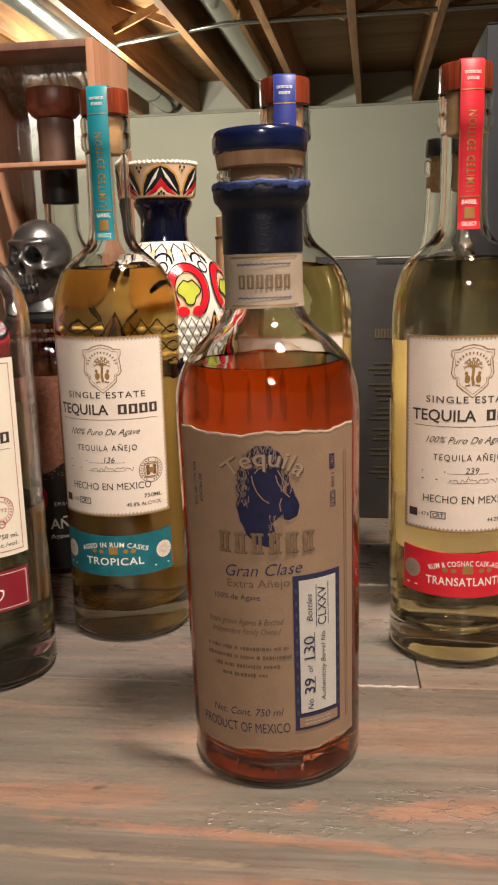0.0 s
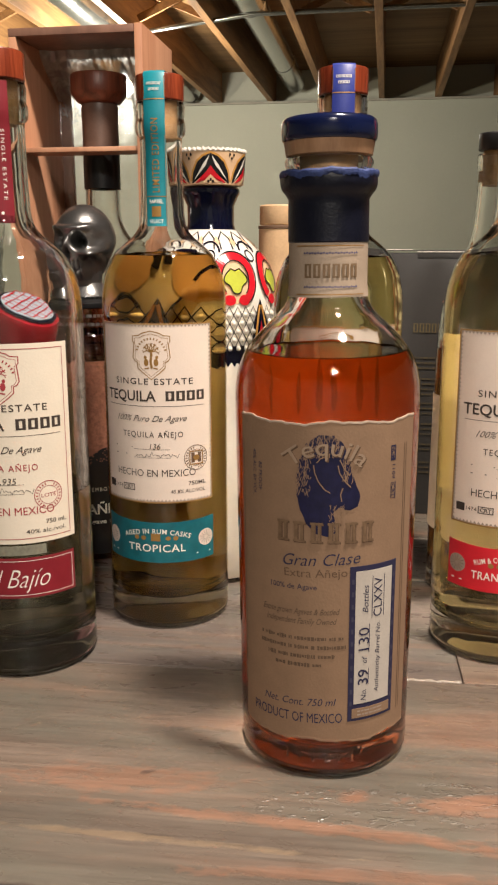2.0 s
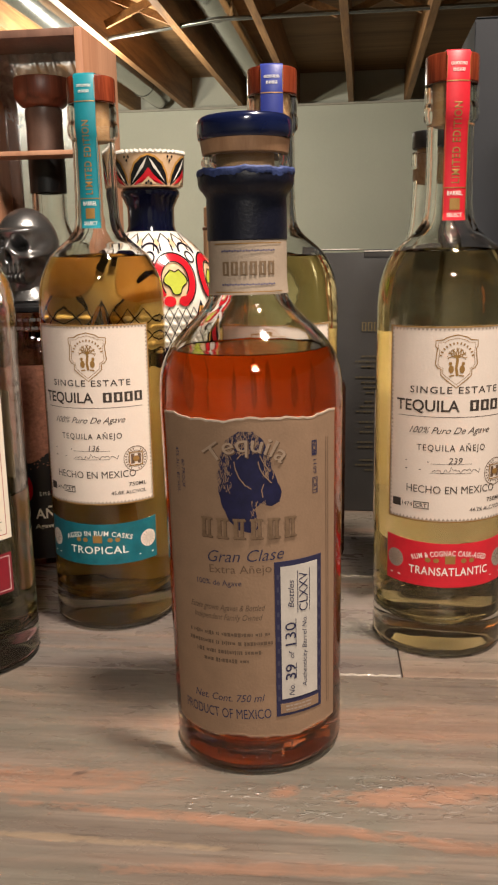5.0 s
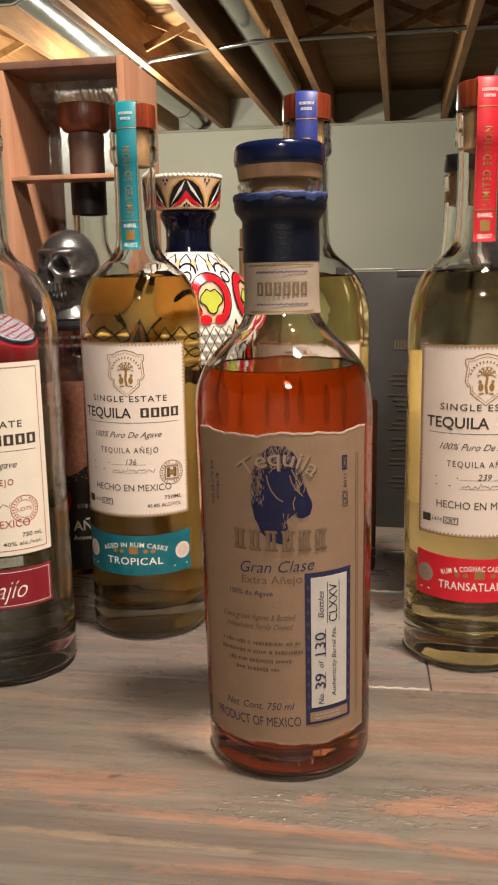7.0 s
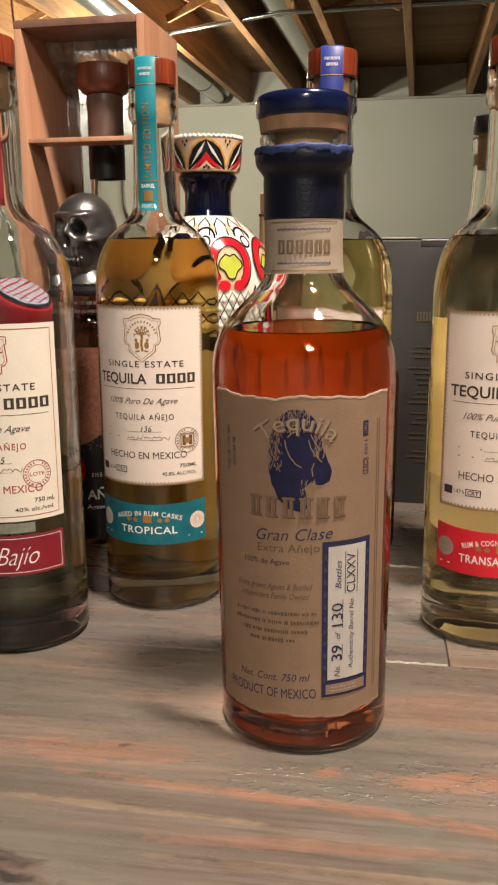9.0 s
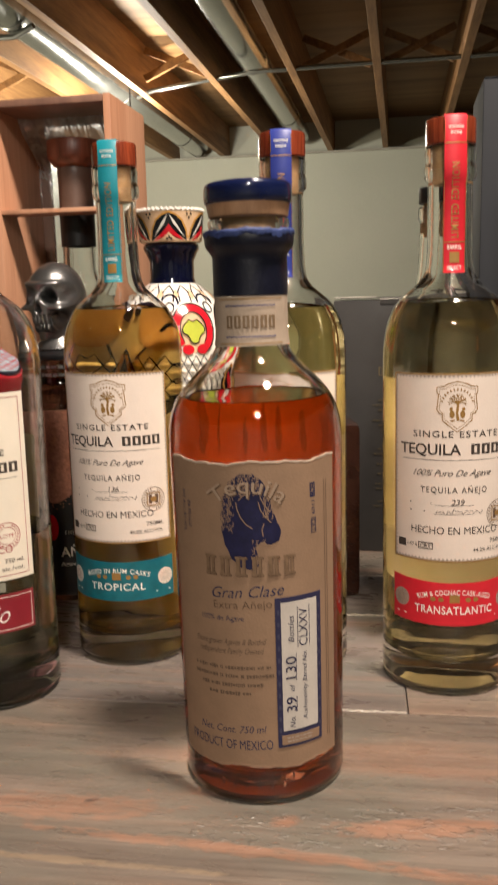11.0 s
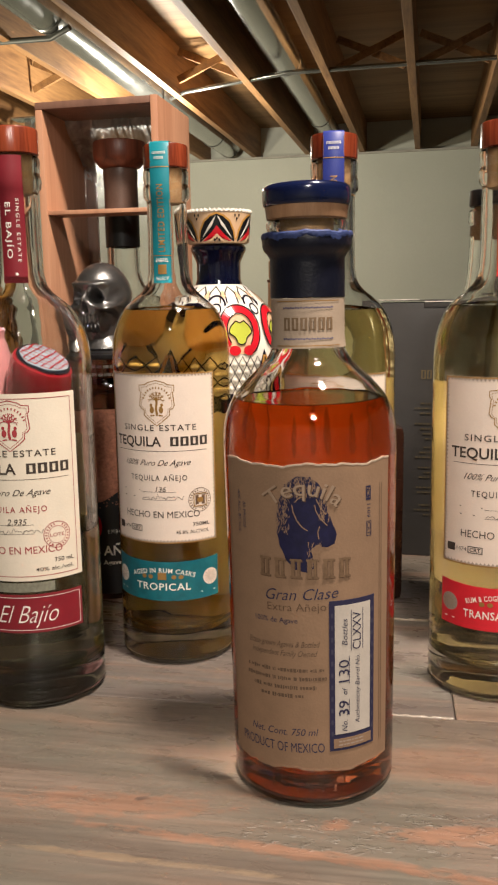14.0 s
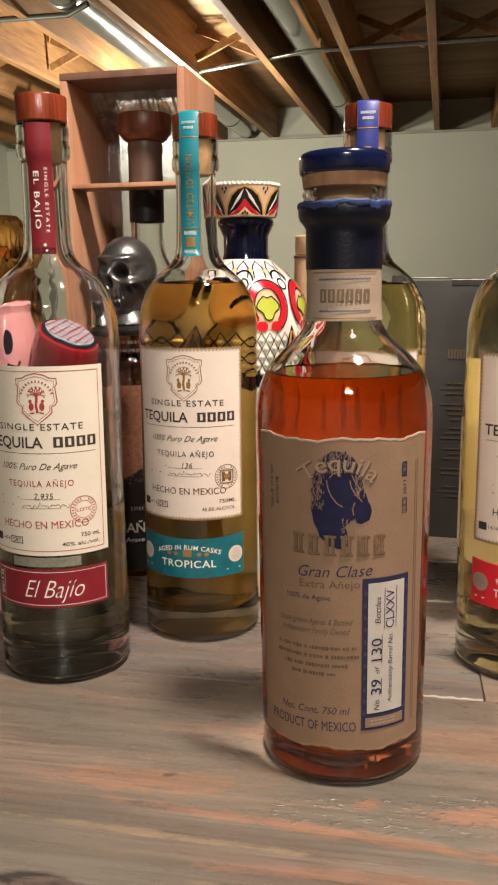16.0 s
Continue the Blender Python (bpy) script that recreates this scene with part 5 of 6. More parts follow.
BOXED_OUT = [(0.026, 0.0), (0.034, 0.001), (0.036, 0.005), (0.036, 0.10), (0.036, 0.178)] + curve_profile([(0.036, 0.184), (0.034, 0.205), (0.028, 0.222), (0.019, 0.236), (0.0152, 0.246), (0.0142, 0.256)], 4) + [(0.0140, 0.310), (0.0145, 0.312), (0.0145, 0.326), (0.0140, 0.328)]
glass_bottle(boxed, BOXED_OUT, 0.003, None, 0.0, 0.014)
v, f = lathe([(0.0143, 0.2700), (0.0150, 0.2705), (0.0150, 0.2998), (0.0143, 0.3003)], 48)
linked("neck_band", v, f, BLACK, boxed, "matt black neck band")
v, f = lathe([(0.0143, 0.3005), (0.0148, 0.3007), (0.0146, 0.3230), (0.0150, 0.3290), (0.0152, 0.3335), (0.0146, 0.3365), (0.0, 0.3365)], 48)
linked("neck_wrap", v, f, BROWN_WRAP, boxed, "brown shrink-wrapped neck")
v, f = lathe([(0, 0.3370), (0.0150, 0.3370), (0.0180, 0.3385), (0.0224, 0.3440), (0.0229, 0.3460), (0.0229, 0.3580), (0.0222, 0.3592), (0, 0.3592)], 56)
linked("stopper", v, f, grain_wood("dark_red_wood", (0.065, 0.020, 0.011), (0.20, 0.055, 0.028), 0.4, 2, 80), boxed, "flared dark red wooden stopper")



def step(a, b, x):
    k = min(max((x - a) / (b - a), 0.0), 1.0)
    return k * k * (3 - 2 * k)


# clear plastic sheet closing the back of the box, crumpled towards its top
film_bm = bmesh.new()
bmesh.ops.create_grid(film_bm, x_segments=60, y_segments=80, size=0.5)
for q in film_bm.verts:
    x, z = q.co.x * (BW - 2 * t - 0.001), q.co.y + 0.5
    k = 0.25 + 1.6 * step(0.78, 0.96, z)
    w = noise.noise(Vector((q.co.x * 7, q.co.y * 9, 3.0))) * 0.0025 + noise.noise(Vector((q.co.x * 26, q.co.y * 5, 9.0))) * 0.0016
    lip = 0.035 * step(0.90, 1.0, z)
    q.co = (x, BD - 0.009 - lip + w * k, t + 0.0006 + z * (BH - 2 * t - 0.0012))
film_me = bpy.data.meshes.new("back_sheet")
film_bm.to_mesh(film_me)
film_bm.free()
film_me.materials.append(PLASTIC_FILM)
film_me.polygons.foreach_set("use_smooth", [True] * len(film_me.polygons))
film = new("back_sheet", film_me)
film.parent = crate
film["label"] = "crumpled clear plastic sheet"

# skull-topped bottle
skull_bottle = empty("tequila_bottle", pose(-0.2360, 0.592, 0), "dark bottle with copper label and a pewter skull stopper", "bottle")
SK = [(0.022, 0.0), (0.029, 0.001), (0.031, 0.004), (0.031, 0.12), (0.0305, 0.150)] + curve_profile([(0.030, 0.154), (0.0265, 0.160), (0.0215, 0.164), (0.0185, 0.168)], 4) + [(0.0180, 0.186), (0.0190, 0.187), (0.0190, 0.191), (0.0160, 0.192), (0, 0.192)]
v, f = lathe([(0, 0.002), *SK], 72)
linked("glass_body", v, f, DARK_GLASS, skull_bottle, "smoked brown glass")
rs = at_radius([p for p in SK if p[0] > 0])
sheet("shoulder_label", COPPER_LABEL, skull_bottle, lambda u: 0.150, lambda u: 0.083 + 0.004 * math.sin(9 * u), 20, 95, rs, 0.0003, 0.0002, "copper-brown patterned label")
lower = sheet("lower_label", BLACK, skull_bottle, lambda u: 0.0830 + 0.004 * math.sin(9 * u), lambda u: 0.006, 20, 95, rs, 0.0003, 0.0002, "black label with white lettering")
print_on("speckling", COPPER_LABEL, lower, [fan(oval(-0.045 + 0.09 * random.random(), 0.004 * math.sin(9 * (-1 + 2 * random.random())) - 0.006 * random.random() ** 2, 0.0006, 0.0005, 6)) for _ in range(150)], 20, 0.083, rs, 0.0007)
print_on("lettering", WHITE_INK, lower, [moved(words("AÑEJO", 0.030, 0.0075, bold=0.02), 0.0085, 0.0), moved(words("Agave", 0.014, 0.0034, bold=0.02), 0.0, -0.0095), moved(words("EMBOTELLADO", 0.030, 0.0030, space=1.4), 0.0125, 0.0150)], 20, 0.041, rs, 0.0007)
print_on("red_patch", GLAZE_RED, lower, [fan(oval(-0.012, 0.0, 0.005, 0.010, 14))], 20, 0.060, rs, 0.0007, "red painted patch")
v, f = lathe([(0, 0.1865), (0.0195, 0.1865), (0.0200, 0.1875), (0.0200, 0.1900), (0.0170, 0.1925), (0.0150, 0.1935), (0, 0.1935)], 48)
linked("neck_ring", v, f, BLACK, skull_bottle, "black neck ring")
print_on("neck_print", PEWTER, skull_bottle, text_bars(2, 0.03, 0.006, 0.0022, 3), 20, 0.181, rs, 0.0004)


def skull_mesh():
    """A skull-shaped stopper as one mesh: a sphere pressed into cranium, sockets, nose, cheeks, teeth and jaw."""
    bm = bmesh.new()
    bmesh.ops.create_uvsphere(bm, u_segments=224, v_segments=180, radius=1.0)
    for q in bm.verts:
        p = q.co.copy()
        ax, front = abs(p.x), step(0.05, 0.45, -p.y)
        x, y, z = p.x * 0.80, p.y * 0.98 + 0.10, p.z
        low = step(0.0, 1.0, (0.15 - p.z) / 1.1) if p.z < 0.15 else 0.0
        x *= 1 - 0.22 * low
        if p.y > 0:
            y *= 1 - 0.62 * low
        else:
            y = y * (1 + 0.10 * low) - 0.10 * low
        if p.z < -0.3:
            z = -0.3 + (p.z + 0.3) * 1.25
        d = 0.0
        # brow, sockets, nose
        d += front * 0.10 * math.exp(-((p.z - 0.44) / 0.08) ** 2) * step(0.85, 0.55, ax)
        e = math.hypot((ax - 0.37) / 0.29, (p.z - 0.15 + 0.18 * (ax - 0.37)) / 0.245)
        d -= front * 0.74 * step(1.0, 0.72, e)
        nz = (p.z + 0.16) / 0.17
        d -= front * 0.34 * step(1.05, 0.65, math.hypot(ax / (0.13 - 0.05 * nz), nz))
        d += front * 0.10 * math.exp(-(ax / 0.08) ** 2 - ((p.z - 0.08) / 0.12) ** 2)
        # cheekbones over hollow cheeks
        d += 0.20 * math.exp(-((ax - 0.68) / 0.19) ** 2 - ((p.z + 0.15) / 0.075) ** 2) * step(0.1, -0.5, p.y)
        d -= 0.34 * math.exp(-((ax - 0.68) / 0.20) ** 2 - ((p.z + 0.46) / 0.15) ** 2) * step(0.35, -0.25, p.y)
        d -= 0.08 * math.exp(-((ax - 0.88) / 0.16) ** 2 - ((p.z - 0.16) / 0.18) ** 2) * step(0.2, -0.3, p.y)
        # teeth and jaw
        mouth = front * step(0.52, 0.40, ax)
        d += mouth * 0.08 * math.exp(-((p.z + 0.53) / 0.16) ** 2)
        if -0.72 < p.z < -0.34:
            d -= mouth * (0.11 * abs(math.sin(p.x * 20)) ** 6 + 0.10 * math.exp(-((p.z + 0.53) / 0.025) ** 2))
        d -= front * 0.06 * math.exp(-((p.z + 0.74) / 0.035) ** 2)
        d += front * 0.12 * math.exp(-((p.z + 0.88) / 0.08) ** 2)
        d += 0.10 * math.exp(-((ax - 0.45) / 0.14) ** 2 - ((p.z + 0.80) / 0.16) ** 2) * step(0.3, -0.3, p.y)
        q.co = Vector((x, y, z)) + Vector((x, y, z)).normalized() * d
    return bm


sk = part("skull_stopper", skull_mesh(), PEWTER, skull_bottle, "polished dark pewter skull stopper", 0)
sk.data.polygons.foreach_set("use_smooth", [True] * len(sk.data.polygons))
sk.matrix_local = pose(-0.0012, 0.0, 0.2312, 5, 0, -12) @ Matrix.Diagonal((0.0270, 0.0258, 0.0276, 1))
v, f = lathe([(0, 0.1930), (0.0165, 0.1930), (0.0175, 0.1945), (0.0160, 0.1985), (0.0110, 0.2040), (0.0120, 0.2120), (0, 0.2120)], 48)
linked("stopper_foot", v, f, PEWTER, skull_bottle)

# hand-painted ceramic bottle
tal = empty("ceramic_bottle", pose(-0.1400, 0.5760, 0), "white hand-painted ceramic bottle with red and cobalt glaze", "bottle")
TAL = [(0.030, 0.0), (0.042, 0.002), (0.046, 0.010), (0.047, 0.05), (0.047, 0.150)] + curve_profile([(0.0470, 0.155), (0.0465, 0.180), (0.0445, 0.200), (0.0390, 0.218), (0.0300, 0.230), (0.0200, 0.2385), (0.0165, 0.2405)], 5)
v, f = lathe([(0, 0.002), *TAL, (0, 0.2410)], 80)
linked("body", v, f, GLAZE_WHITE, tal)
v, f = lathe([(0, 0.2405), (0.0168, 0.2405), (0.0165, 0.2420), (0.0158, 0.2440), (0.0158, 0.2560), (0.0185, 0.2620), (0.0198, 0.2640), (0.0198, 0.2665), (0.0185, 0.2680), (0, 0.2680)], 64)
linked("neck", v, f, GLAZE_NAVY, tal, "cobalt glazed neck")
CROWN = [(0.0205, 0.2685), (0.0213, 0.2690), (0.0222, 0.2760), (0.0236, 0.2880), (0.0238, 0.2900)]
v, f = lathe([(0, 0.2683), *CROWN, (0.0225, 0.2912), (0.018, 0.2895), (0, 0.2890)], 96, lambda a, r, z: (0, 0.0005 * math.cos(40 * a) if z > 0.2899 and r > 0.02 else 0))
crown = linked("stopper", v, f, GLAZE_PEACH, tal, "flared painted ceramic stopper with a scalloped rim")
cf = at_radius(CROWN)
N = 5
for i in range(N):
    a = 360 / N * i + 12
    hw = math.pi * 0.0222 / N
    hw *= 0.97
    arch = [(-hw, -0.0085), (-hw * 0.93, -0.002), (-hw * 0.7, 0.0045), (-hw * 0.35, 0.0082), (0, 0.0098), (hw * 0.35, 0.0082), (hw * 0.7, 0.0045), (hw * 0.93, -0.002), (hw, -0.0085)]
    print_on("arch_ochre", GLAZE_OCHRE, crown, [fan([(x * 1.0, y + 0.0009) for x, y in arch])], a, 0.2785, cf, 0.0003)
    print_on("arch_black", GLAZE_BLACK, crown, [fan([(x * 0.92, y - 0.0004) for x, y in arch])], a, 0.2785, cf, 0.0005)
    print_on("petal_white", GLAZE_WHITE, crown, [fan([(s * 0.0005, 0.0085), (s * 0.0050, 0.0025), (s * 0.0108, -0.0072), (s * 0.0080, -0.0040), (s * 0.0030, 0.002)]) for s in (1, -1)], a, 0.2785, cf, 0.0008)
    print_on("petal_red", GLAZE_RED, crown, [fan([(0, 0.0020), (0.0030, -0.002), (0.0100, -0.0088), (-0.0100, -0.0088), (-0.0030, -0.002)])], a, 0.2785, cf, 0.0007)
    print_on("petal_foot", GLAZE_PEACH, crown, [fan([(0, -0.0035), (0.0055, -0.0090), (-0.0055, -0.0090)])], a, 0.2785, cf, 0.0009)
    print_on("dot_cluster", GLAZE_BLACK, crown, [fan(oval(x, y, 0.0007, 0.0010, 8)) for x, y in ((0, -0.0068), (-0.0015, -0.0078), (0.0015, -0.0078))], a, 0.2785, cf, 0.0011)
    print_on("dot_cluster", GLAZE_BLACK, crown, [fan(oval(x, y, 0.0007, 0.0010, 8)) for x, y in ((0, 0.0065), (-0.0016, 0.0088), (0.0016, 0.0088))], a + 180 / N, 0.2785, cf, 0.0005)
tf = at_radius(TAL)
dot_bm = bmesh.new()
bmesh.ops.create_icosphere(dot_bm, subdivisions=2, radius=0.0017)
DOT = bpy.data.meshes.new("raised_dot")
dot_bm.to_mesh(DOT)
dot_bm.free()
DOT.materials.append(GLAZE_WHITE)
DOT.polygons.foreach_set("use_smooth", [True] * len(DOT.polygons))
v, f = lathe([(0.0236, 0.2893), (0.0243, 0.2900), (0.0240, 0.2912), (0.0228, 0.2917), (0.0222, 0.2908), (0.0236, 0.2893)], 120, lambda a, r, z: (0.0003 * math.cos(44 * a), 0.0006 * math.cos(44 * a)))
linked("scalloped_rim", v, f, GLAZE_WHITE, crown)
for i in range(8):
    a = 45 * i + 33
    if i in (6, 7):
        print_on("cobalt_scroll", GLAZE_NAVY, tal, [line2(oval(0, 0.004, 0.0150, 0.0150, 30, -0.3, math.pi + 0.3), 0.0026), line2([(-0.010, 0.014), (0.002, 0.0), (0.012, -0.016)], 0.0014), line2([(0.010, 0.014), (-0.002, 0.0), (-0.012, -0.016)], 0.0014)], a, 0.2060, tf, 0.0006)
        print_on("peach_ground", GLAZE_PEACH, tal, [fan(oval(0, 0.002, 0.0135, 0.0140, 30))], a, 0.2060, tf, 0.0003)
    else:
        print_on("heart_ground", GLAZE_PEACH, tal, [fan(oval(0, 0, 0.0120, 0.0150, 30))], a, 0.2080, tf, 0.0003)
        ring = oval(0, 0.0005, 0.0118, 0.0150, 30, -0.9, math.pi + 0.9)
        print_on("red_scroll", GLAZE_RED, tal, [line2(ring, 0.0048), *[fan(oval(s * 0.0050, -0.0125, 0.0040, 0.0034, 16)) for s in (1, -1)]], a, 0.2080, tf, 0.0012)
        print_on("scroll_outline", GLAZE_BLACK, tal, [line2(oval(0, 0.0005, 0.0146, 0.0178, 36, -1.0, math.pi + 1.0), 0.0009), line2(oval(0, 0.0005, 0.0091, 0.0122, 36, -0.8, math.pi + 0.8), 0.0007)], a, 0.2080, tf, 0.0014)
        leaf = [(0.0075 * (0.65 + 0.4 * abs(math.cos(2 * b))) * math.cos(b), 0.0085 * (0.65 + 0.4 * abs(math.cos(1.5 * b - 0.8))) * math.sin(b)) for b in [2 * math.pi * k / 36 for k in range(36)]]
        print_on("green_leaf", GLAZE_GREEN, tal, [moved(fan(leaf), 0, 0.0005)], a, 0.2080, tf, 0.0010)
        print_on("leaf_outline", GLAZE_BLACK, tal, [moved(line2(leaf, 0.0007, True), 0, 0.0005)], a, 0.2080, tf, 0.0013)
    print_on("cobalt_leaf", GLAZE_NAVY, tal, [fan([(0, 0.018), (0.006, 0.004), (0.0085, -0.012), (0.005, -0.020), (0.0, -0.012), (-0.005, -0.020), (-0.0085, -0.012), (-0.006, 0.004)])], a + 22.5, 0.178, tf, 0.0006)
    print_on("ochre_vein", GLAZE_OCHRE, tal, [line2([(s * 0.0008, 0.014), (s * 0.004, 0.0), (s * 0.0065, -0.017)], 0.0016) for s in (1, -1)], a + 22.5, 0.178, tf, 0.0009)
    print_on("red_vein", GLAZE_RED, tal, [fan([(0, 0.004), (0.0022, -0.006), (0.002, -0.022), (-0.002, -0.022), (-0.0022, -0.006)])], a + 22.5, 0.178, tf, 0.0009)
    lat = []
    for k in range(5):
        for j in range(5):
            p, w = -0.0116 + 0.0058 * k + (0.0029 if j % 2 else 0), 0.008 - 0.0054 * j
            if abs(p) < 0.0118:
                lat.append(line2([(p, w + 0.0054), (p + 0.0029, w), (p, w - 0.0054), (p - 0.0029, w)], 0.0007, True))
    print_on("lattice", GLAZE_BLACK, tal, lat, a, 0.178, tf, 0.0005)
    print_on("collar_scallop", GLAZE_NAVY, tal, [line2(oval(0, -0.002, 0.0060, 0.0075, 20, 0.1, math.pi - 0.1), 0.0012), line2(oval(0.0, -0.0035, 0.003, 0.0035, 16), 0.0009, True)], a + 22.5, 0.2270, tf, 0.0006)
    for k in range(5):
        for j in range(5):
            p, w = -0.0116 + 0.0058 * k + (0.0029 if j % 2 else 0), 0.008 - 0.0054 * j
            if abs(p) > 0.0118:
                continue
            r = tf(0.178 + w) + 0.0003
            c = radians(a) + p / r
            dot = new("raised_dot", DOT)
            dot.parent = tal
            dot.matrix_local = Matrix.Translation((r * math.sin(c), -r * math.cos(c), 0.178 + w))
for i in range(16):
    print_on("collar_petal", GLAZE_NAVY if i % 2 else GLAZE_BLACK, tal, [line2([(-0.004, -0.006), (-0.0035, 0.001), (0, 0.0055), (0.0035, 0.001), (0.004, -0.006)], 0.0009)], 22.5 * i + 8, 0.2335, tf, 0.0006)
    print_on("peach_petal", GLAZE_PEACH, tal, [fan([(0, 0.003), (0.0022, -0.001), (0.0, -0.005), (-0.0022, -0.001)])], 22.5 * i + 19, 0.2335, tf, 0.0004)
print_on("cobalt_foot", GLAZE_NAVY, tal, [quad(-math.pi * 0.047, math.pi * 0.047, -0.075, 0.089, 60)], 0, 0.077, tf, 0.0005)

# light wooden stopper of a bottle hidden behind
hid = empty("wrapped_bottle", pose(-0.1010, 0.650, 0), "bottle with pale wooden neck and stopper behind the ceramic bottle", "bottle")
v, f = lathe([(0, 0), (0.030, 0.0), (0.033, 0.004), (0.033, 0.150), (0.028, 0.175), (0.0175, 0.190), (0.0165, 0.1945), (0, 0.1945)], 48)
linked("body", v, f, mat("olive_glazed_body", (0.085, 0.080, 0.045), 0.2, vary=0.2), hid, "dark olive glazed body")
PALE_WOOD = mat("pale_wood", (0.56, 0.38, 0.22), 0.6, vary=0.2)
v, f = lathe([(0, 0.1950), (0.0172, 0.1950), (0.0170, 0.2000), (0.0165, 0.2450), (0, 0.2450)], 48)
linked("neck_sleeve", v, f, PALE_WOOD, hid, "pale wooden neck sleeve")
v, f = lathe([(0, 0.2455), (0.0155, 0.2455), (0.0160, 0.2465), (0.0160, 0.2590), (0.0152, 0.2600), (0, 0.2600)], 48)
linked("stopper", v, f, PALE_WOOD, hid)
v, f = lathe([(0.0166, 0.2425), (0.0172, 0.2430), (0.0172, 0.2445), (0.0166, 0.2450)], 40)
linked("ring", v, f, BROWN_INK, hid)


def carton(name, x0, x1, y0, y1, h, material, label):
    """A card carton with a slightly open tuck lid."""
    ob = empty(name, pose((x0 + x1) / 2, y0, 0), label, "carton")
    w = (x1 - x0) / 2
    part("body", box_bm(-w, w, 0, y1 - y0, 0, h, 0.0009), material, ob)
    return ob, w


gb, gw = carton("gift_carton", -0.0352, 0.0835, 0.7190, 0.8150, 0.2245, GREY_CARD, "charcoal card carton with dull gold lettering")
part("lid_flap", box_bm(-gw + 0.001, gw - 0.001, -0.0004, 0.085, 0.2262, 0.2268), GREY_CARD, gb)
# rubbed card edge, its colour brightened further to paint in the glint
EDGE = mat("worn_glint_card_edge", (0.62, 0.58, 0.52), 0.5, vary=0.4, scale=200)
for x0, x1, z in ((-gw + 0.001, -gw + 0.036, 0.2268), (-gw + 0.040, gw - 0.036, 0.2251), (gw - 0.034, gw - 0.001, 0.2268)):
    part("worn_glint_edge", box_bm(x0, x1, -0.0011, -0.0002, z, z + 0.0007, 0.0002), EDGE, gb, "pale rubbed card edge with painted glint")
part("lid_tab", box_bm(-gw + 0.040, gw - 0.035, -0.0006, 0.002, 0.2205, 0.2268, 0.0003), GREY_CARD, gb)


def flat_front(name, material, parent, shapes, x, z, y=-0.0007, label=""):
    v, f = joined(shapes)
    return linked(name, [(x + q[0], y, z + q[1]) for q in v], f, material, parent, label, 0)


flat_front("name_bar", DULL_GOLD, gb, glyph_blocks(5, 0.0240, 0.0075, 0.3), -0.0085, 0.1632)
flat_front("name_bar", DULL_GOLD, gb, glyph_blocks(6, 0.0290, 0.0075, 0.3), 0.0235, 0.1632)
para = []
rnd = random.Random(40)
for k, (n, zz) in enumerate(((3, 0.138), (4, 0.120), (3, 0.099), (3, 0.081), (2, 0.063), (3, 0.047))):
    for row in range(n):
        w = 0.040 + 0.020 * rnd.random()
        x = -w / 2
        while x < w / 2:
            bar = 0.0010 + 0.0030 * rnd.random()
            para.append(moved(quad(x, min(x + bar, w / 2), -0.0007, 0.0007), 0.002, zz - 0.0044 * row))
            x += bar + 0.0009
flat_front("fine_print", DIM_GOLD, gb, para, 0.002, 0.0)
flat_front("emblem", COPPER_LABEL, gb, [fan([(0, 0), (0.004, 0.006), (0.003, 0.014), (-0.002, 0.017), (-0.006, 0.013), (-0.001, 0.010), (-0.003, 0.003)])], 0.008, 0.172, label="copper emblem")
tagged(gb, group="cartons")

tall, tw = carton("tall_carton", 0.0848, 0.2000, 0.7000, 0.7950, 0.3945, BLUE_CARD, "tall slate blue card carton")

part("lid_flap", box_bm(-tw + 0.0008, tw - 0.0008, -0.0005, 0.090, 0.3949, 0.3956, 0.0002), BLUE_CARD, tall)
part("front_panel", box_bm(-tw + 0.0006, tw - 0.0006, -0.0006, -0.0001, 0.002, 0.3925, 0.0002), BLUE_CARD, tall)

# clear bottle with a black cap
bc = empty("spirit_bottle", pose(0.0440, 0.560, 0), "clear bottle of dark spirit with a small black cap", "bottle")
BC = [(0.024, 0.0), (0.029, 0.001), (0.0305, 0.004), (0.0305, 0.150)] + curve_profile([(0.0305, 0.155), (0.029, 0.185), (0.024, 0.205), (0.0165, 0.222), (0.0118, 0.240), (0.0105, 0.258)], 4) + [(0.0100, 0.275), (0.0112, 0.277), (0.0112, 0.284), (0.0102, 0.285)]
glass_bottle(bc, BC, 0.0026, COGNAC, 0.165, 0.010)
v, f = lathe([(0, 0.2870), (0.0104, 0.2870), (0.0108, 0.2876), (0.0108, 0.2965), (0.0102, 0.2972), (0, 0.2972)], 48, lambda a, r, z: (0.00012 * math.cos(36 * a), 0))
linked("cap", v, f, BLACK, bc)
v, f = lathe([(0, 0.266), (0.0076, 0.266), (0.0078, 0.2868), (0, 0.2868)], 32)
linked("cork", v, f, CORK, bc)
sheet("front_label", CREAM, bc, lambda u: 0.135, lambda u: 0.045, -20, 70, at_radius(BC), 0.0002, 0.0002)

# dark faceted bottle low behind
db = empty("faceted_bottle", pose(-0.0385, 0.6210, 0, 0, 0, 14), "dark brown square bottle with a heavy glass foot", "bottle")
bmq = box_bm(-0.027, 0.027, -0.027, 0.027, 0.0, 0.135, 0.006)
part("glass_body", bmq, mat("black_brown_glass", (0.022, 0.009, 0.006), 0.06, vary=0.3), db)
v, f = lathe([(0, 0.134), (0.016, 0.134), (0.012, 0.150), (0.012, 0.165), (0, 0.165)], 40)
linked("stopper", v, f, CAP_WOOD, db)

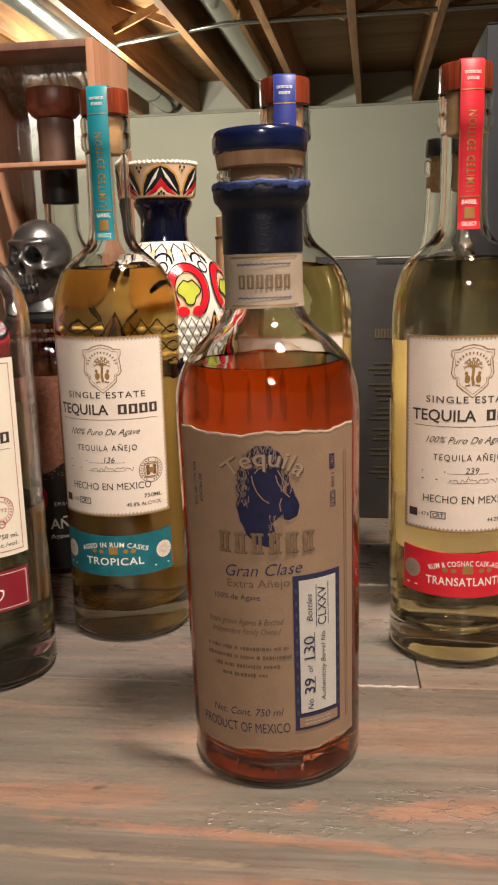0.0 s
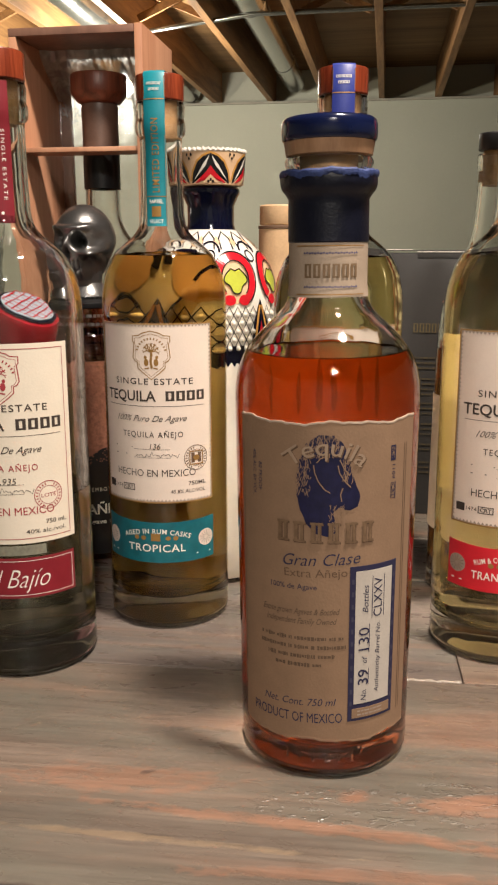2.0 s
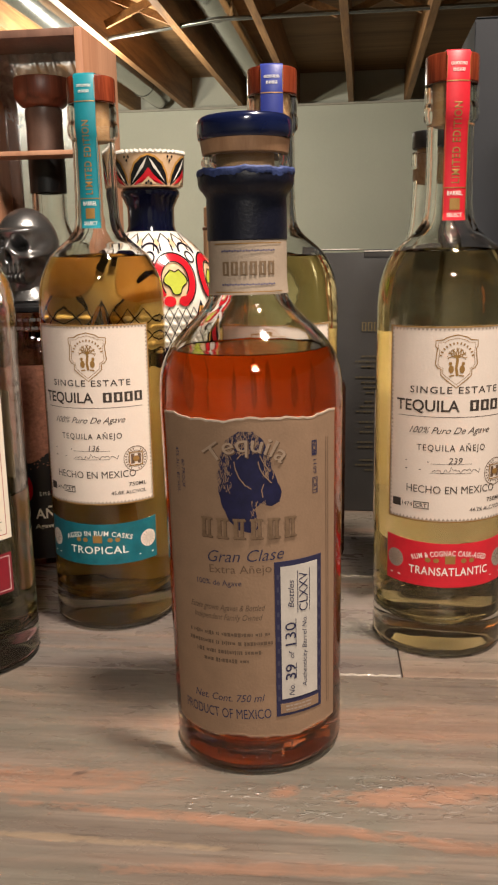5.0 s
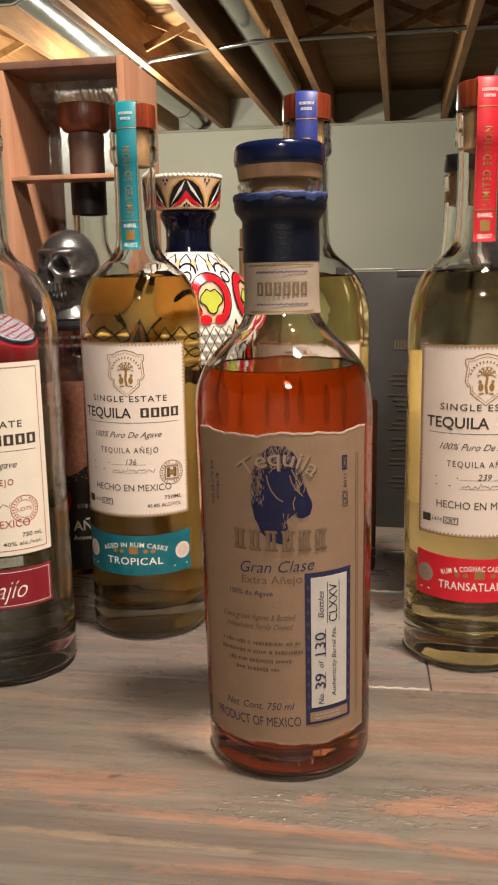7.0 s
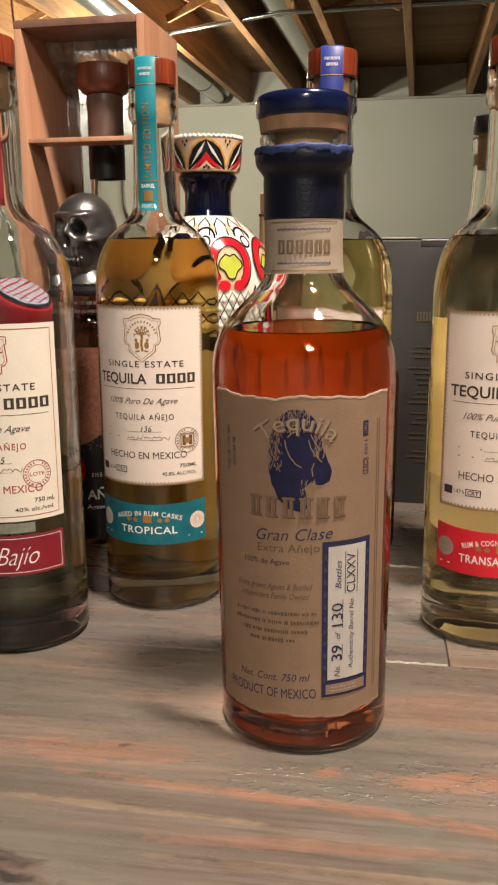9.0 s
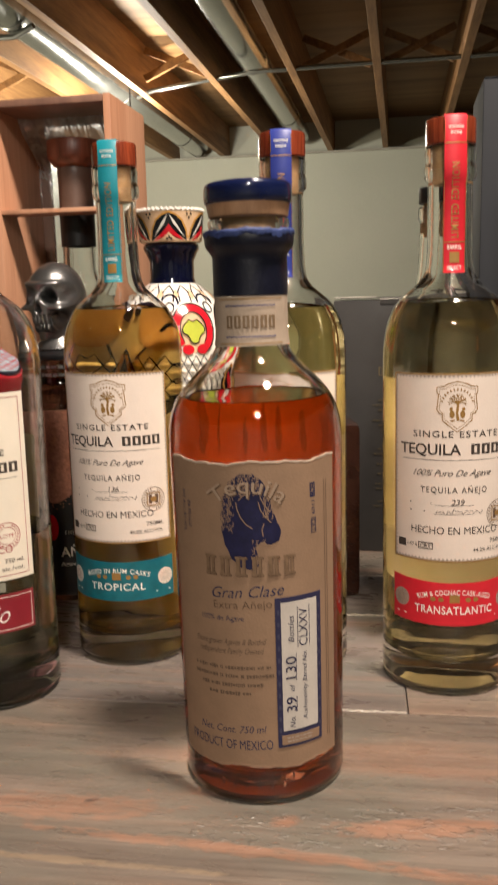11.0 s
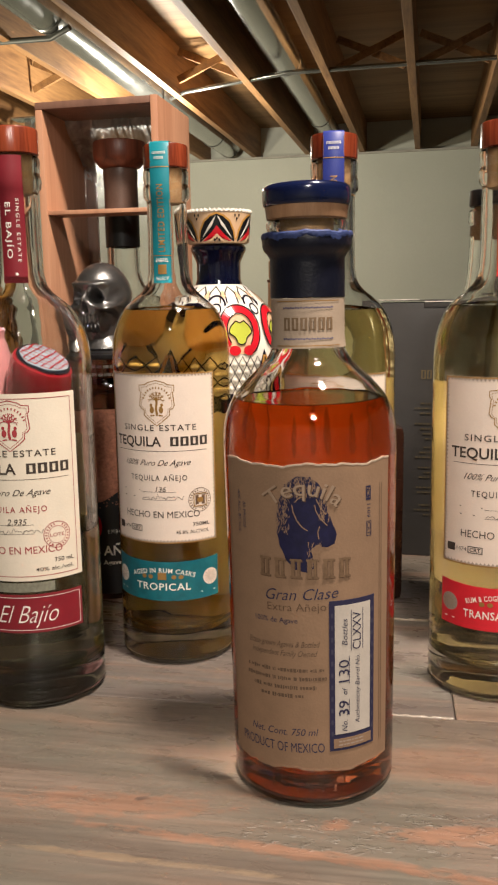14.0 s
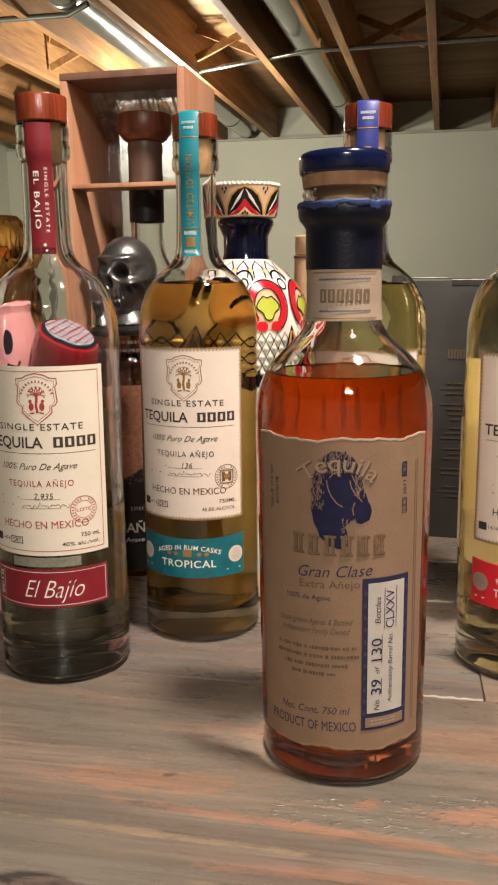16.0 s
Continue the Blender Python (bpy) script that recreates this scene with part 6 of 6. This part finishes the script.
# white ceramic-sleeved bottle at the bar's right
wb = empty("decorated_bottle", pose(0.1285, 0.5650, 0), "clear bottle in a white painted sleeve with red and blue flowers", "bottle")
WB = [(0.030, 0.0), (0.036, 0.002), (0.038, 0.008), (0.038, 0.10), (0.038, 0.185)] + curve_profile([(0.038, 0.190), (0.036, 0.210), (0.030, 0.228), (0.022, 0.245), (0.016, 0.262), (0.0135, 0.285)], 4) + [(0.013, 0.33), (0.0145, 0.332), (0.0145, 0.342), (0.0135, 0.343)]
glass_bottle(wb, WB, 0.003, None, 0.0, 0.014)
wf = at_radius(WB)
sleeve = sheet("painted_sleeve", GLAZE_SLEEVE, wb, lambda u: 0.192, lambda u: 0.004, -10, 179, wf, 0.0003, 0.0006, "white painted sleeve")
vine = random.Random(21)
for i in range(14):
    a = -10 + 360 / 14 * i
    for k in range(3):
        z = 0.040 + 0.055 * k + 0.02 * (i % 2)
        print_on("flower", GLAZE_RED if (i + k) % 3 else GLAZE_OCHRE, sleeve, [fan(oval(0.0034 * math.cos(b), 0.0034 * math.sin(b), 0.0024, 0.0020, 10)) for b in (0.3, 1.6, 2.9, 4.1, 5.4)], a + 4 * vine.random(), z, wf, 0.0011)
    stem = [(0.0035 * math.sin(2.1 * q + i), -0.075 + 0.0125 * q) for q in range(13)]
    print_on("vine_stem", GLAZE_BLACK, sleeve, [line2(stem, 0.0010)], a + 12, 0.10, wf, 0.0011)
    print_on("vine_berry", GLAZE_NAVY, sleeve, [fan(oval(x + 0.0030 * (1 if n % 2 else -1), y, 0.0017, 0.0021, 10)) for n, (x, y) in enumerate(stem[1::2])], a + 12, 0.10, wf, 0.0012)
v, f = lathe([(0, 0.345), (0.016, 0.345), (0.0165, 0.346), (0.0165, 0.362), (0, 0.363)], 40)
linked("stopper", v, f, CAP_TAN, wb)

# red ceramic cup-shaped bottle seen through the clear one, pink jug and amber decanter
red = empty("red_ceramic_bottle", pose(-0.2480, 0.5080, 0), "glossy red ceramic bottle with slanted lattice-painted end", "ceramic bottle")
v, f = lathe([(0, 0.0), (0.020, 0.0), (0.024, 0.003), (0.024, 0.140), (0.020, 0.156), (0, 0.156)], 56)
linked("foot", v, f, GLAZE_BLACK, red, "black glazed foot")
v, f = lathe([(0, -0.030), (0.019, -0.030), (0.0225, -0.026), (0.0245, -0.010), (0.0250, 0.012), (0.0235, 0.0155), (0.0215, 0.0160), (0, 0.0160)], 64)
# red glaze darkened in its colour for the shade behind the clear bottle
tip = linked("slanted_cup", v, f, mat("shaded_red_glaze", (0.30, 0.010, 0.020), 0.15, vary=0.12, coat=0.4), red)
tip.matrix_local = pose(0.002, -0.006, 0.1770, 11, 22, 0)
v, f = lathe([(0, 0.0161), (0.0212, 0.0161), (0.0214, 0.0170), (0, 0.0172)], 56)
linked("navy_rim", v, f, GLAZE_NAVY, tip)
v, f = lathe([(0, 0.0173), (0.0188, 0.0173), (0.0188, 0.0180), (0, 0.0182)], 56)
linked("lattice_ground", v, f, GLAZE_SKY, tip)
lat = [line2([(x, -math.sqrt(0.0184 ** 2 - x * x)), (x, math.sqrt(0.0184 ** 2 - x * x))], 0.0008) for x in np.arange(-0.0155, 0.017, 0.0052)] + [line2([(-math.sqrt(0.0184 ** 2 - x * x), x), (math.sqrt(0.0184 ** 2 - x * x), x)], 0.0008) for x in np.arange(-0.0155, 0.017, 0.0052)]
vv, ff = joined(lat)
linked("lattice", [(q[0], q[1], 0.0187) for q in vv], ff, GLAZE_RED, tip, "", 0)

pink = empty("pink_ceramic_jug", pose(-0.2970, 0.5000, 0), "glossy pink ceramic jug with blue painted marks", "jug")
v, f = lathe([(0, 0.0), (0.024, 0.0), (0.028, 0.004), (0.030, 0.10), *curve_profile([(0.030, 0.15), (0.0275, 0.180), (0.024, 0.198), (0.0215, 0.206)], 4), (0.0225, 0.2105), (0.0205, 0.2125), (0.0185, 0.2090), (0, 0.2080)], 56)
linked("body", v, f, GLAZE_PINK, pink)
print_on("painted_mark", GLAZE_NAVY, pink, [fan(oval(-0.004, 0.003, 0.005, 0.008, 14)), line2([(-0.006, -0.012), (0.002, -0.014), (0.006, -0.010)], 0.002)], 42, 0.185, at_radius([(0.030, 0.15), (0.0275, 0.180), (0.024, 0.198), (0.0215, 0.206)]), 0.0005)

dec = empty("decanter", pose(-0.3700, 0.6400, 0), "cut-glass decanter half full of amber spirit", "decanter")
DEC = [(0.030, 0.0), (0.036, 0.002), (0.038, 0.01), *[(0.038, 0.012 + 0.0037 * k) for k in range(1, 40)], *curve_profile([(0.038, 0.165), (0.037, 0.19), (0.030, 0.215), (0.0225, 0.235), (0.020, 0.245)], 8), (0.0225, 0.250), (0.0240, 0.256), (0.0245, 0.262), (0.0238, 0.269), (0.0225, 0.275), (0.017, 0.280)]
v, f = lathe([(0, 0.003), *DEC, (0, 0.281)], 96, lambda a, r, z: (0.0010 * (abs(math.sin(8 * a + 90 * z)) + abs(math.sin(8 * a - 90 * z)) - 1.2), 0) if z > 0.01 else (0, 0))
linked("glass_body", v, f, clear("amber_cut_glass", (0.74, 0.36, 0.10), 1.5), dec, "cut amber glass")
